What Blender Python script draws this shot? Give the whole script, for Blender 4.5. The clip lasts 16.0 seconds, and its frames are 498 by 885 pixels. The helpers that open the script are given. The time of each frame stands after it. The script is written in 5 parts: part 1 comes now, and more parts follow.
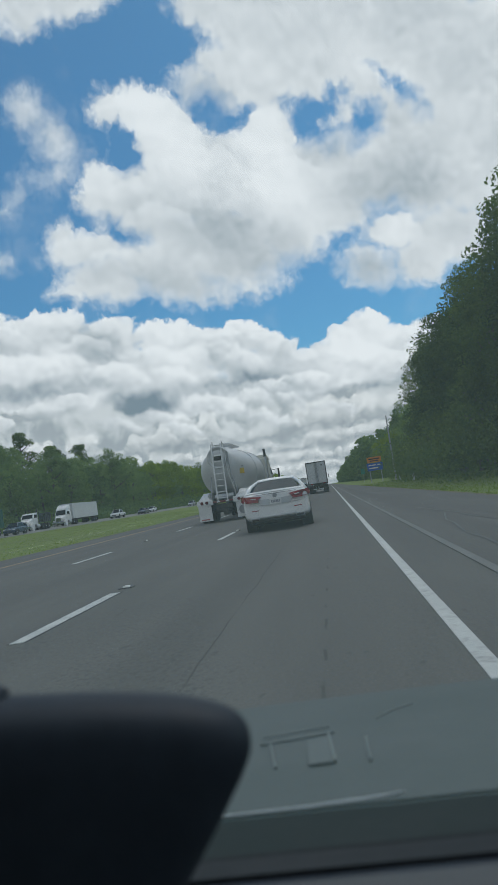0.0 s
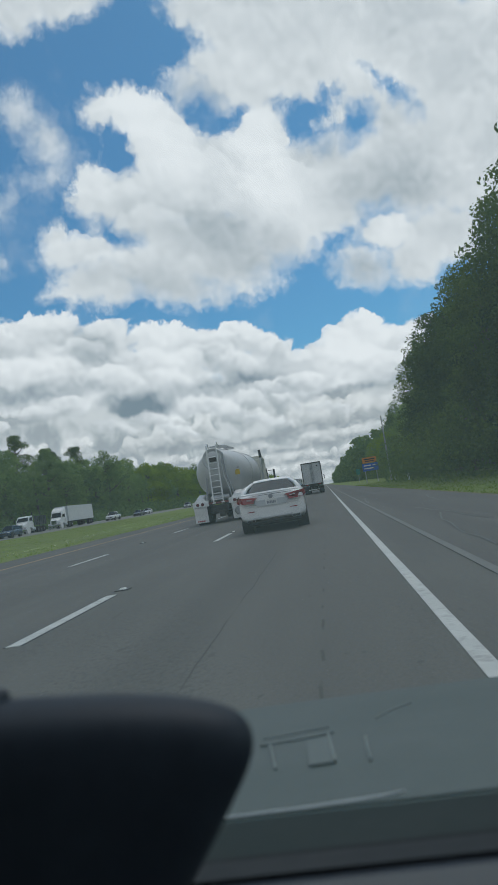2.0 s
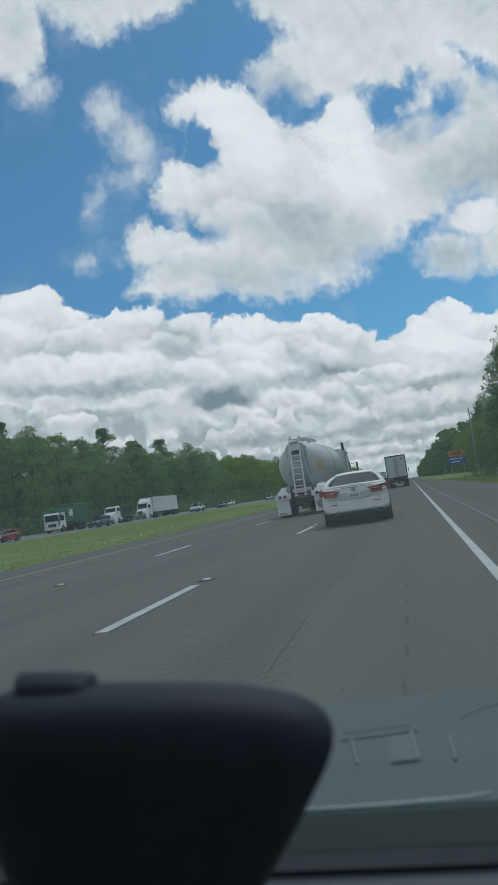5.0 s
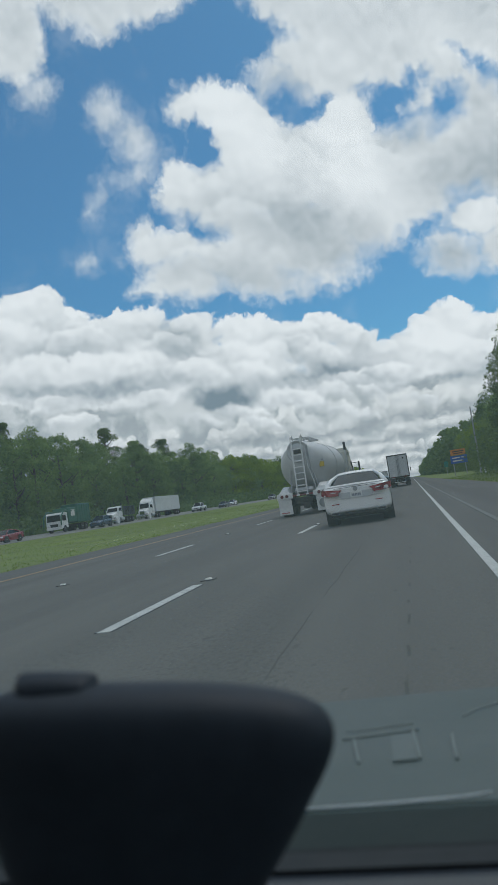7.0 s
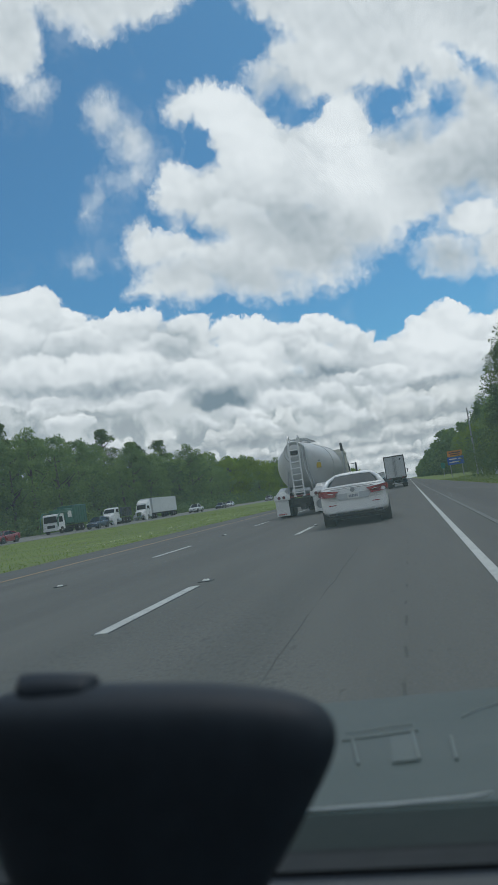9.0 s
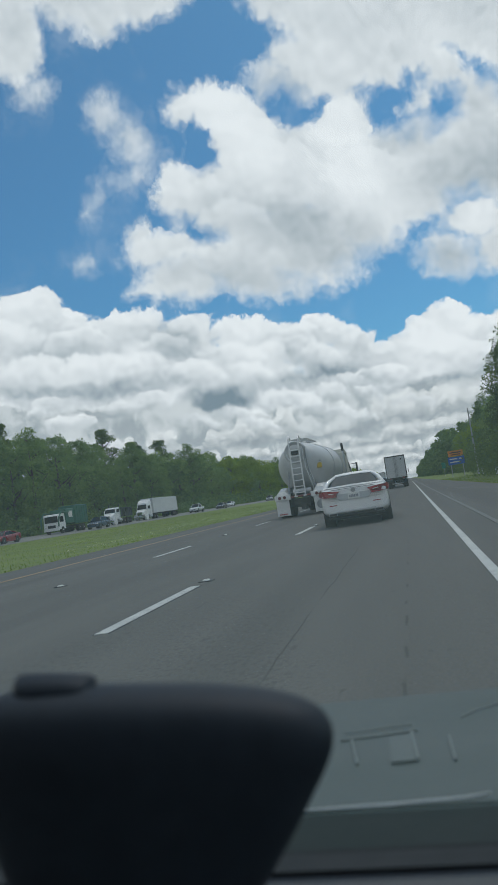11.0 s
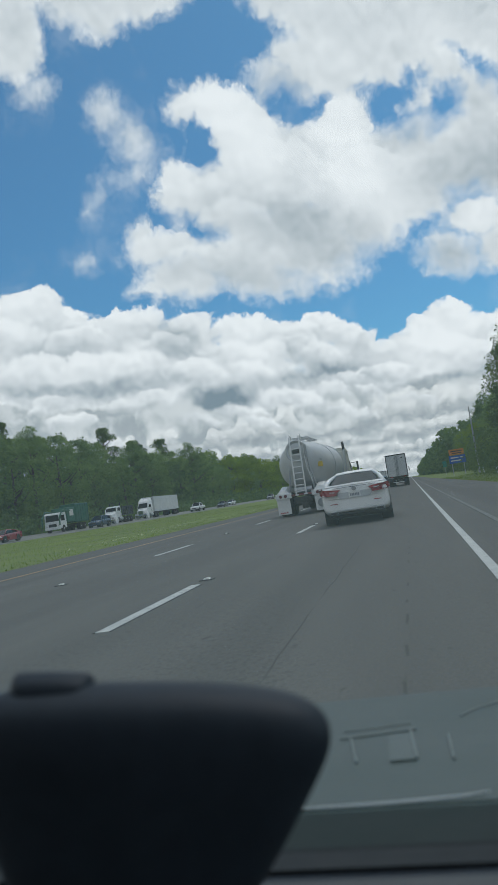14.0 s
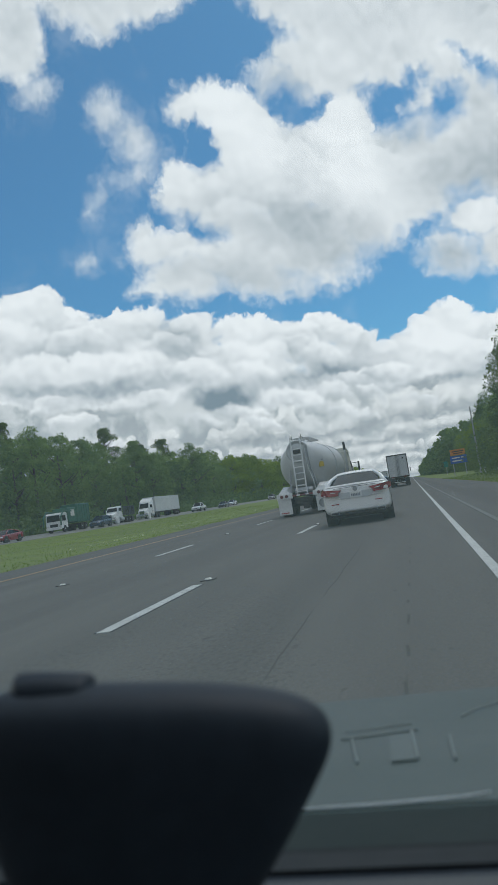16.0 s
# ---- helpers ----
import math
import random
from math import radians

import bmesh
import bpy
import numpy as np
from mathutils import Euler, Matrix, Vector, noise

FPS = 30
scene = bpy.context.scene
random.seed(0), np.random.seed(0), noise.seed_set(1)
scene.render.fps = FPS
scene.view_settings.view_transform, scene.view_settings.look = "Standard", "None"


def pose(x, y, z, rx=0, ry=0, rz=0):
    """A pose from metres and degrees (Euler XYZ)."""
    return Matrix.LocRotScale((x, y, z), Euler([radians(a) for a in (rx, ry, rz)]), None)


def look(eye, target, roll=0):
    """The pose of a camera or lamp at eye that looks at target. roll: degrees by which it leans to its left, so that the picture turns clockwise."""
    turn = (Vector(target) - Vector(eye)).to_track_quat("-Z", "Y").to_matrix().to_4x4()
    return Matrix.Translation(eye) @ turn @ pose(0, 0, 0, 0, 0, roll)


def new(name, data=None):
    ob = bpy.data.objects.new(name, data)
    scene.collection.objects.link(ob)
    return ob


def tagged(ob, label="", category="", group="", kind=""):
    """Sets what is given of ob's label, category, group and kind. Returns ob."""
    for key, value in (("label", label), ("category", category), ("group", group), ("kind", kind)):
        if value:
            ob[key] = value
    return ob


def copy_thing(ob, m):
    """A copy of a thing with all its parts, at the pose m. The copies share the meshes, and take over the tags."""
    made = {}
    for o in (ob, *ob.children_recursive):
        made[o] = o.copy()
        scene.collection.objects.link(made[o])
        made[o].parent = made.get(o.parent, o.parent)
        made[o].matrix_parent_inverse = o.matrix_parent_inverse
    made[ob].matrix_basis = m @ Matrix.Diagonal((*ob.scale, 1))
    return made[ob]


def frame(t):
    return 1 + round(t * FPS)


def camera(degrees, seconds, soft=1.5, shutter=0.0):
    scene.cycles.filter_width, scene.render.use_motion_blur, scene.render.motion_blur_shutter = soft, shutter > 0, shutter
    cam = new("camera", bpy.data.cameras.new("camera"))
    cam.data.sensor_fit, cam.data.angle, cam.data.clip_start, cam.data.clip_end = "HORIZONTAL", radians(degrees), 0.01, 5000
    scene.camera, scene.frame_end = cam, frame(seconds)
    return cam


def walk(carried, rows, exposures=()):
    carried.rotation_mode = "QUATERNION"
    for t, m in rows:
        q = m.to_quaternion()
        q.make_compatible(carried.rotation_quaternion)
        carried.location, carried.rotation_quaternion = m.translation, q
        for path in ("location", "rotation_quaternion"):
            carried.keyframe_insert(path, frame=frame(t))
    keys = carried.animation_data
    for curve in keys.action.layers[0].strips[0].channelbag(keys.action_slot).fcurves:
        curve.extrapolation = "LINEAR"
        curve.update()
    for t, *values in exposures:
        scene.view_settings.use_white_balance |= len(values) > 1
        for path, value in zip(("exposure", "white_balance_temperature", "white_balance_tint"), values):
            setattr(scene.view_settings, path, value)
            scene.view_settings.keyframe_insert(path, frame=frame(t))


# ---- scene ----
# ---------------------------------------------------------------- camera
EYE = 1.03
cam = camera(38.0, 16.0, soft=1.1)
cam.data.dof.use_dof, cam.data.dof.focus_distance, cam.data.dof.aperture_fstop = True, 40.0, 8.0   # the near dash is out of focus
# seconds, tilt up, lean to the right, turn to the left of the road's line, sway of the hand in millimetres
ROWS = [
    (0.0, 4.21, 8.60, 6.45, 1.0),
    (0.5, 4.17, 8.70, 6.39, 0.0),
    (1.0, 4.18, 8.85, 6.35, -1.0),
    (1.5, 4.26, 8.94, 6.23, -2.0),
    (2.0, 4.25, 9.04, 6.10, -2.5),
    (2.5, 3.89, 8.78, 7.73, -3.0),
    (3.0, 3.60, 7.23, 13.95, -3.8),
    (3.5, 4.50, 7.63, 12.95, -4.5),
    (4.0, 4.61, 8.13, 12.64, -3.2),
    (6.5, 4.71, 8.60, 12.78, -0.4),
    (7.0, 4.65, 8.60, 12.83, 0.0),
    (7.5, 4.74, 8.60, 12.83, -0.9),
    (8.0, 4.74, 8.60, 12.78, -1.8),
    (8.5, 4.70, 8.60, 12.72, -2.7),
    (9.0, 4.71, 8.60, 12.59, -3.6),
    (11.5, 4.72, 8.60, 12.70, 0.0),
    (12.0, 4.69, 8.60, 12.76, 0.8),
    (12.5, 4.60, 8.60, 12.76, 1.6),
    (13.0, 4.59, 8.60, 12.72, 1.7),
    (13.5, 4.64, 8.60, 12.72, 1.7),
    (14.0, 4.62, 8.60, 12.72, 1.8),
    (14.5, 4.64, 8.60, 12.76, 1.8),
    (15.0, 4.66, 8.60, 12.72, 1.9),
    (15.5, 4.73, 8.60, 12.74, 1.9),
    (16.0, 4.65, 8.60, 12.81, 2.0),
]
walk(cam, [(t, pose(sway / 1000, 0, EYE, 90 + tilt, lean, turn)) for t, tilt, lean, turn, sway in ROWS],
     exposures=[(0.0, -0.11, 6400, 10), (4.0, -0.13, 6400, 10), (9.0, -0.09, 6400, 10), (12.0, -0.06, 6420, 10), (16.0, -0.02, 6420, 10)])

# ---------------------------------------------------------------- sky and sun
SUN_AZ, SUN_EL = 35.0, 62.0          # degrees to the right of the road's line, above the horizon
world = bpy.data.worlds.new("sky")
scene.world = world
world.use_nodes = True
world.cycles.sampling_method, world.cycles.sample_map_resolution = "MANUAL", 256
wt = world.node_tree
wt.nodes.clear()


class Net:
    """Short ways to write shader arithmetic."""

    def __init__(self, tree):
        self.t = tree

    def node(self, kind):
        return self.t.nodes.new(kind)

    def put(self, socket, value):
        if isinstance(value, bpy.types.NodeSocket):
            self.t.links.new(value, socket)
        else:
            socket.default_value = value

    def math(self, op, a, b=0.0, c=0.0, clamp=False):
        n = self.node("ShaderNodeMath")
        n.operation, n.use_clamp = op, clamp
        for i, v in enumerate((a, b, c)):
            self.put(n.inputs[i], v)
        return n.outputs[0]

    def vec(self, op, a, b=(0, 0, 0), c=(0, 0, 0)):
        n = self.node("ShaderNodeVectorMath")
        n.operation = op
        self.put(n.inputs[0], a)
        self.put(n.inputs[1], b)
        if op == "MULTIPLY_ADD":
            self.put(n.inputs[2], c)
        return n.outputs["Value"] if op in ("LENGTH", "DOT_PRODUCT") else n.outputs[0]

    def noise(self, at, scale, detail=4.0, rough=0.5, out="Fac", flat=False):
        n = self.node("ShaderNodeTexNoise")
        n.noise_dimensions = "2D" if flat else "3D"
        self.put(n.inputs["Vector"], at)
        n.inputs["Scale"].default_value = scale
        n.inputs["Detail"].default_value = detail
        n.inputs["Roughness"].default_value = rough
        return n.outputs[out]

    def ramp(self, v, lo, hi, a=0.0, b=1.0, smooth=True):
        n = self.node("ShaderNodeMapRange")
        n.interpolation_type, n.clamp = "SMOOTHSTEP" if smooth else "LINEAR", not smooth
        for i, x in enumerate((v, lo, hi, a, b)):
            self.put(n.inputs[i], x)
        return n.outputs[0]

    def step(self, v, lo, hi, a=0.0, b=1.0):
        """A straight ramp from a at lo to b at hi, in one or two sums."""
        k = 1 / (hi - lo)
        out = self.math("MINIMUM", self.math("MAXIMUM", self.math("MULTIPLY_ADD", v, k, -lo * k), 0.0), 1.0)
        return out if (a, b) == (0.0, 1.0) else self.math("MULTIPLY_ADD", out, b - a, a)

    def mix(self, f, a, b, kind="MIX"):
        n = self.node("ShaderNodeMix")
        n.data_type, n.blend_type = "RGBA", kind
        self.put(n.inputs[0], f)
        self.put(n.inputs[6], a if isinstance(a, bpy.types.NodeSocket) else (*a, 1))
        self.put(n.inputs[7], b if isinstance(b, bpy.types.NodeSocket) else (*b, 1))
        return n.outputs[2]


# cloud masses by their place in the sky: azimuth, height, half width, half height, tilt (degrees)
heaped, thin, gaps, bank, tones, billows = [], [], [], [], [], []


def heap(*m):
    heaped.append(m)


def wisp(*m):
    thin.append(m)


def gap(*m):
    gaps.append(m)


def heap_low(*m):
    bank.append(m)


def tone(*m):
    """A brighter (+) or greyer (-) stretch of cloud; the last number is by how much."""
    tones.append(m)


def billow(*m):
    billows.append(m)


# the towering cloud and the broken sheet above it
heap(-23.9, 38.3, 6.8, 2.2, 0)
heap(-26.3, 35.1, 2.4, 3.1, 1)
heap(-19.1, 37.3, 5.1, 2.3, -2)
heap(-19.4, 35.7, 1.9, 1.3, -3)
heap(-14.3, 37.5, 3.5, 1.8, -5)
heap(-30.2, 35.1, 2.5, 3.9, 2)
heap(-6.5, 40.1, 19.8, 2.7, -8)
heap(-32.9, 38.6, 7.5, 3.6, 5)
heap(1.5, 33.9, 6.7, 3.8, -13)
heap(7.1, 31.1, 8.1, 5.0, -16)
heap(12.5, 28.4, 6.0, 5.3, -18)
heap(16.0, 24.8, 6.0, 7.2, -19)
heap(-1.5, 30.9, 3.9, 2.4, -11)
heap(-5.1, 30.6, 2.2, 1.2, -10)
heap(1.1, 36.3, 10.0, 2.4, -12)
heap(-4.3, 35.4, 2.3, 1.3, -10)
heap(7.1, 23.0, 5.0, 2.8, -15)
heap(11.2, 22.3, 4.0, 4.0, -17)
heap(3.6, 21.3, 3.7, 2.4, -13)
heap(2.6, 24.2, 3.1, 1.7, -13)
heap(-10.6, 29.3, 3.3, 1.7, -8)
heap(-8.9, 27.1, 3.9, 2.9, -8)
heap(-12.4, 29.6, 1.7, 1.0, -7)
heap(-7.1, 24.1, 5.1, 3.6, -9)
heap(-0.5, 26.7, 2.1, 2.1, -12)
heap(-2.2, 24.0, 4.1, 3.1, -11)
heap(-14.0, 24.5, 2.2, 1.7, -7)
heap(-15.5, 23.9, 1.2, 1.0, -6)
heap(-11.7, 23.1, 3.9, 2.3, -8)
heap(-10.6, 20.1, 5.3, 3.3, -8)
heap(-5.1, 19.6, 5.2, 3.3, -10)
heap(-0.4, 20.2, 3.8, 2.6, -12)
heap(-16.6, 20.2, 2.6, 1.3, -6)
heap(-18.3, 21.5, 1.1, 0.8, -6)
heap(-14.8, 18.1, 3.9, 1.8, -7)
heap(-9.6, 17.4, 5.0, 1.7, -9)
heap(-4.6, 17.4, 3.6, 1.5, -10)
heap(-17.7, 17.5, 1.5, 0.9, -6)
heap(8.3, 18.0, 2.4, 1.3, -15)
heap(9.7, 15.5, 2.4, 1.8, -15)
heap(5.8, 16.0, 2.6, 1.5, -13)
heap(12.5, 16.8, 3.5, 2.3, -16)
# thin scraps
wisp(-19.6, 29.9, 1.6, 1.7, -45)
wisp(-17.8, 28.1, 2.5, 1.5, -46)
wisp(-19.9, 30.9, 0.9, 0.9, -3)
wisp(-17.8, 25.7, 1.9, 0.9, 12)
wisp(-21.5, 24.1, 0.5, 1.4, -32)
wisp(-23.0, 19.7, 1.1, 0.7, -5)
wisp(-25.1, 31.6, 1.6, 1.1, -1)
# blue gaps
gap(-4.9, 28.5, 1.6, 1.2, -26)
gap(3.7, 27.6, 2.3, 1.0, 17)
gap(7.2, 26.3, 0.8, 1.1, -15)
gap(10.2, 27.7, 1.4, 0.4, -42)
gap(-12.5, 27.1, 1.5, 1.6, -29)
gap(-13.6, 21.4, 1.3, 0.6, -26)
# the bank above the horizon
heap_low(-27.4, 15.9, 3.2, 2.3, -4)
heap_low(-26.2, 17.1, 1.5, 1.2, -4)
heap_low(-26.4, 13.8, 5.5, 2.6, -5)
heap_low(-29.7, 14.9, 2.9, 2.3, -4)
heap_low(-21.6, 14.1, 3.1, 1.8, -6)
heap_low(-19.5, 14.4, 2.6, 1.6, -7)
heap_low(-15.9, 13.1, 3.2, 2.0, -8)
heap_low(-14.6, 14.1, 2.2, 1.2, -8)
heap_low(-10.4, 12.5, 2.8, 1.8, -9)
heap_low(-10.5, 13.3, 1.7, 1.0, -9)
heap_low(-7.3, 12.0, 2.3, 1.7, -9)
heap_low(-4.9, 12.2, 2.5, 1.4, -10)
heap_low(-2.2, 10.2, 2.7, 1.8, -10)
heap_low(0.9, 8.8, 2.4, 2.1, -11)
heap_low(3.2, 9.8, 2.1, 2.1, -11)
heap_low(4.9, 11.0, 2.0, 1.7, -12)
heap_low(6.9, 9.3, 3.3, 1.9, -12)
heap_low(9.9, 8.9, 3.5, 2.5, -13)
heap_low(13.3, 6.4, 3.7, 3.6, -12)
heap_low(-24.2, 11.4, 10.4, 2.5, -6)
heap_low(-13.1, 9.9, 8.1, 2.8, -8)
heap_low(-2.4, 8.9, 6.6, 2.1, -10)
heap_low(6.4, 7.7, 6.1, 1.8, -11)
heap_low(-33.4, 14.3, 4.3, 3.7, -4)
# sunlit tops and grey bases
tone(-8.8, 27.5, 4.7, 2.5, -39, 0.32)
tone(-1.5, 24.3, 3.1, 3.5, -11, 0.32)
tone(0.8, 22.2, 3.1, 2.4, -12, 0.22)
tone(-10.5, 29.6, 3.7, 1.7, -7, 0.30)
tone(-0.5, 26.6, 2.2, 2.2, -12, 0.25)
tone(-14.5, 24.7, 2.3, 1.6, -6, 0.15)
tone(-6.9, 24.9, 4.1, 2.4, -9, 0.15)
tone(-16.5, 20.9, 2.7, 1.2, -6, 0.12)
tone(-5.8, 21.0, 5.9, 2.2, -10, -0.25)
tone(-3.1, 18.0, 4.9, 1.7, 3, -0.22)
tone(-11.0, 17.6, 6.9, 1.3, -8, -0.18)
tone(-14.3, 22.7, 3.2, 2.4, -7, -0.05)
tone(9.3, 21.2, 4.4, 2.7, -6, -0.28)
tone(4.1, 25.0, 3.9, 1.3, -5, -0.20)
tone(4.6, 31.4, 8.8, 3.0, -14, 0.06)
tone(-2.0, 30.8, 3.2, 1.4, -11, 0.08)
tone(9.8, 25.7, 3.7, 2.1, -16, -0.08)
tone(-22.5, 36.4, 6.4, 2.0, -1, -0.05)
tone(8.3, 18.1, 2.0, 1.0, -15, 0.30)
tone(5.8, 15.7, 3.8, 1.2, -13, -0.25)
tone(-4.9, 30.2, 2.8, 1.4, -10, -0.20)
tone(-18.6, 29.0, 2.8, 1.8, -46, -0.08)
tone(-27.4, 16.4, 3.8, 1.7, -4, 0.25)
tone(-21.5, 14.6, 3.5, 1.3, -6, 0.12)
tone(-10.4, 12.7, 2.7, 2.2, -9, 0.30)
tone(-4.7, 12.9, 2.7, 1.0, -10, 0.25)
tone(4.8, 10.4, 3.8, 2.5, -12, 0.42)
tone(2.0, 9.2, 2.6, 1.7, -11, 0.25)
tone(-16.7, 13.4, 2.3, 1.5, -7, -0.42)
tone(-14.8, 14.0, 1.4, 0.8, -8, 0.10)
tone(-7.4, 11.6, 2.3, 1.2, -9, -0.28)
tone(-24.7, 13.8, 3.9, 0.9, 2, -0.25)
tone(-2.1, 10.9, 2.6, 1.3, -10, -0.10)
tone(-24.1, 12.0, 7.4, 1.1, 2, 0.28)
tone(-11.2, 10.6, 3.2, 1.2, -1, 0.20)
tone(-14.1, 8.2, 3.6, 1.4, -0, -0.62)
tone(-23.0, 10.2, 7.4, 0.9, 1, -0.30)
tone(-6.0, 9.1, 4.9, 1.1, -2, -0.36)
tone(2.9, 6.7, 4.6, 0.8, -2, -0.60)
tone(-2.1, 7.8, 2.6, 0.8, -2, -0.20)
tone(-28.9, 11.0, 3.3, 0.8, 3, -0.20)

# single billows, the higher ones behind: place and size as above, then how firmly they stand out
billow(-10.5, 29.5, 2.9, 1.4, -7, 0.50)
billow(-12.4, 29.4, 1.6, 1.0, -7, 0.50)
billow(-0.5, 27.1, 2.0, 1.5, -12, 0.50)
billow(-8.4, 27.0, 3.0, 1.8, -9, 0.50)
billow(-2.2, 25.5, 2.5, 1.8, -11, 0.50)
billow(-13.9, 25.0, 1.9, 1.3, -7, 0.50)
billow(-6.0, 24.7, 3.5, 2.0, -10, 0.50)
billow(-15.5, 24.0, 1.3, 0.9, -6, 0.50)
billow(-12.5, 23.7, 2.1, 1.4, -7, 0.50)
billow(0.8, 23.4, 2.2, 1.6, -12, 0.50)
billow(-1.0, 22.1, 2.7, 1.6, -12, 0.50)
billow(-18.2, 21.7, 1.0, 0.7, -6, 0.50)
billow(-10.4, 21.3, 3.2, 1.9, -8, 0.50)
billow(-16.5, 20.8, 2.1, 1.2, -6, 0.50)
billow(-14.5, 18.9, 2.7, 1.4, -7, 0.50)
billow(8.3, 18.3, 1.9, 0.9, -15, 0.50)
billow(-26.2, 17.2, 1.5, 1.3, -4, 0.85)
billow(-27.4, 16.2, 2.5, 2.1, -4, 0.85)
billow(-19.2, 14.8, 2.1, 1.3, -7, 0.85)
billow(-14.4, 14.6, 1.4, 0.9, -8, 0.85)
billow(-20.8, 14.6, 2.3, 1.6, -6, 0.85)
billow(-29.5, 14.5, 2.6, 1.9, -4, 0.85)
billow(-15.1, 13.8, 2.2, 1.5, -8, 0.85)
billow(-24.3, 13.5, 3.1, 1.7, -6, 0.85)
billow(-10.3, 13.2, 1.9, 1.3, -9, 0.85)
billow(-12.2, 13.0, 1.8, 1.3, -8, 0.85)
billow(-17.3, 12.9, 2.1, 1.3, -7, 0.85)
billow(-4.7, 12.5, 2.1, 1.2, -10, 0.85)
billow(-6.6, 12.1, 1.8, 1.3, -10, 0.85)
billow(-27.5, 12.1, 2.9, 1.5, -5, 0.85)
billow(-23.5, 11.8, 3.0, 1.5, -6, 0.85)
billow(4.6, 11.6, 1.6, 1.4, -12, 0.85)
billow(-3.3, 11.5, 1.5, 1.1, -10, 0.85)
billow(-19.5, 11.5, 2.8, 1.5, -7, 0.85)
billow(-7.2, 11.2, 2.1, 1.3, -9, 0.85)
billow(-9.4, 11.1, 1.9, 1.2, -9, 0.85)
billow(-11.6, 11.1, 2.4, 1.5, -9, 0.85)
billow(2.4, 10.9, 1.4, 1.4, -11, 0.85)
billow(-1.9, 10.6, 1.8, 1.3, -10, 0.85)
billow(6.3, 10.5, 1.9, 1.4, -12, 0.85)
billow(-15.4, 10.4, 2.7, 1.4, -8, 0.85)
billow(-5.5, 10.4, 2.1, 1.1, -10, 0.85)
billow(1.2, 10.3, 1.3, 1.2, -11, 0.85)
billow(-0.5, 9.9, 1.5, 1.1, -11, 0.85)
billow(-10.9, 9.7, 2.3, 1.2, -9, 0.85)
billow(7.8, 9.7, 2.0, 1.5, -12, 0.85)
billow(-26.6, 9.4, 1.9, 0.9, -6, 0.85)
billow(2.9, 9.4, 2.2, 1.7, -11, 0.85)
billow(-28.3, 9.2, 0.9, 0.5, -6, 0.85)
billow(-19.1, 8.8, 2.0, 1.2, -8, 0.85)
billow(-21.2, 8.6, 1.8, 1.1, -7, 0.85)
billow(5.3, 8.5, 2.9, 1.7, -11, 0.85)
billow(-0.3, 8.1, 2.2, 1.0, -10, 0.85)
billow(8.5, 7.9, 2.4, 1.7, -12, 0.85)
billow(-3.2, 7.9, 1.8, 1.1, -10, 0.85)
billow(-25.5, 7.8, 2.1, 0.9, -7, 0.85)
billow(-9.0, 7.5, 1.8, 1.1, -9, 0.85)
billow(-4.9, 7.3, 1.5, 1.0, -10, 0.85)
billow(-6.9, 6.9, 1.6, 1.1, -9, 0.85)
billow(-15.7, 6.8, 1.8, 0.8, -8, 0.85)
billow(-2.1, 6.8, 1.7, 0.8, -10, 0.85)
billow(-12.7, 6.8, 1.8, 0.9, -8, 0.85)
billow(-10.6, 5.9, 1.8, 0.6, -9, 0.85)
billow(1.5, 5.7, 1.9, 0.6, -10, 0.85)
billow(-3.8, 5.6, 1.9, 0.6, -9, 0.85)

wn = Net(wt)
ray_dir = wn.node("ShaderNodeTexCoord").outputs["Generated"]
w_sep = wn.node("ShaderNodeSeparateXYZ")
wn.put(w_sep.inputs[0], ray_dir)
w_az = wn.math("MULTIPLY", wn.math("ARCTAN2", w_sep.outputs[0], w_sep.outputs[1]), 57.2958)
w_el = wn.math("MULTIPLY", wn.math("ARCSINE", w_sep.outputs[2]), 57.2958)
w_at = wn.node("ShaderNodeCombineXYZ")
wn.put(w_at.inputs[0], w_az)
wn.put(w_at.inputs[1], w_el)
w_at = w_at.outputs[0]


def shifted(at, scale, detail, rough, by):
    return wn.vec("MULTIPLY_ADD", wn.noise(at, scale, detail, rough, "Color", True), (2 * by, 2 * by, 0), (-by, -by, 0))


def bundle(name, sockets, out_kind):
    """An empty group of shader nodes: its net, its inputs and the socket to fill."""
    tree = bpy.data.node_groups.new(name, "ShaderNodeTree")
    for kind, label in sockets:
        tree.interface.new_socket(label, in_out="INPUT", socket_type="NodeSocket" + kind)
    tree.interface.new_socket("Out", in_out="OUTPUT", socket_type="NodeSocket" + out_kind)
    net = Net(tree)
    return net, net.node("NodeGroupInput").outputs, net.node("NodeGroupOutput").inputs[0]


def use(tree_net, *values):
    n = wn.node("ShaderNodeGroup")
    n.node_tree = tree_net.t
    for socket, value in zip(n.inputs, values):
        wn.put(socket, value)
    return n.outputs[0]


# joins one more mass to those before, in degrees inside (+) or outside (-)
JOIN, g, g_out = bundle("join_mass", (("Vector", "At"), ("Float", "Before"), ("Vector", "Scale"), ("Vector", "Shift"), ("Float", "Radius"), ("Float", "Soft")), "Float")
q = JOIN.vec("LENGTH", JOIN.vec("MULTIPLY_ADD", g[0], g[2], g[3]))
JOIN.put(g_out, JOIN.math("SMOOTH_MAX", g[1], JOIN.math("SUBTRACT", g[4], JOIN.math("MULTIPLY", q, g[4])), g[5]))
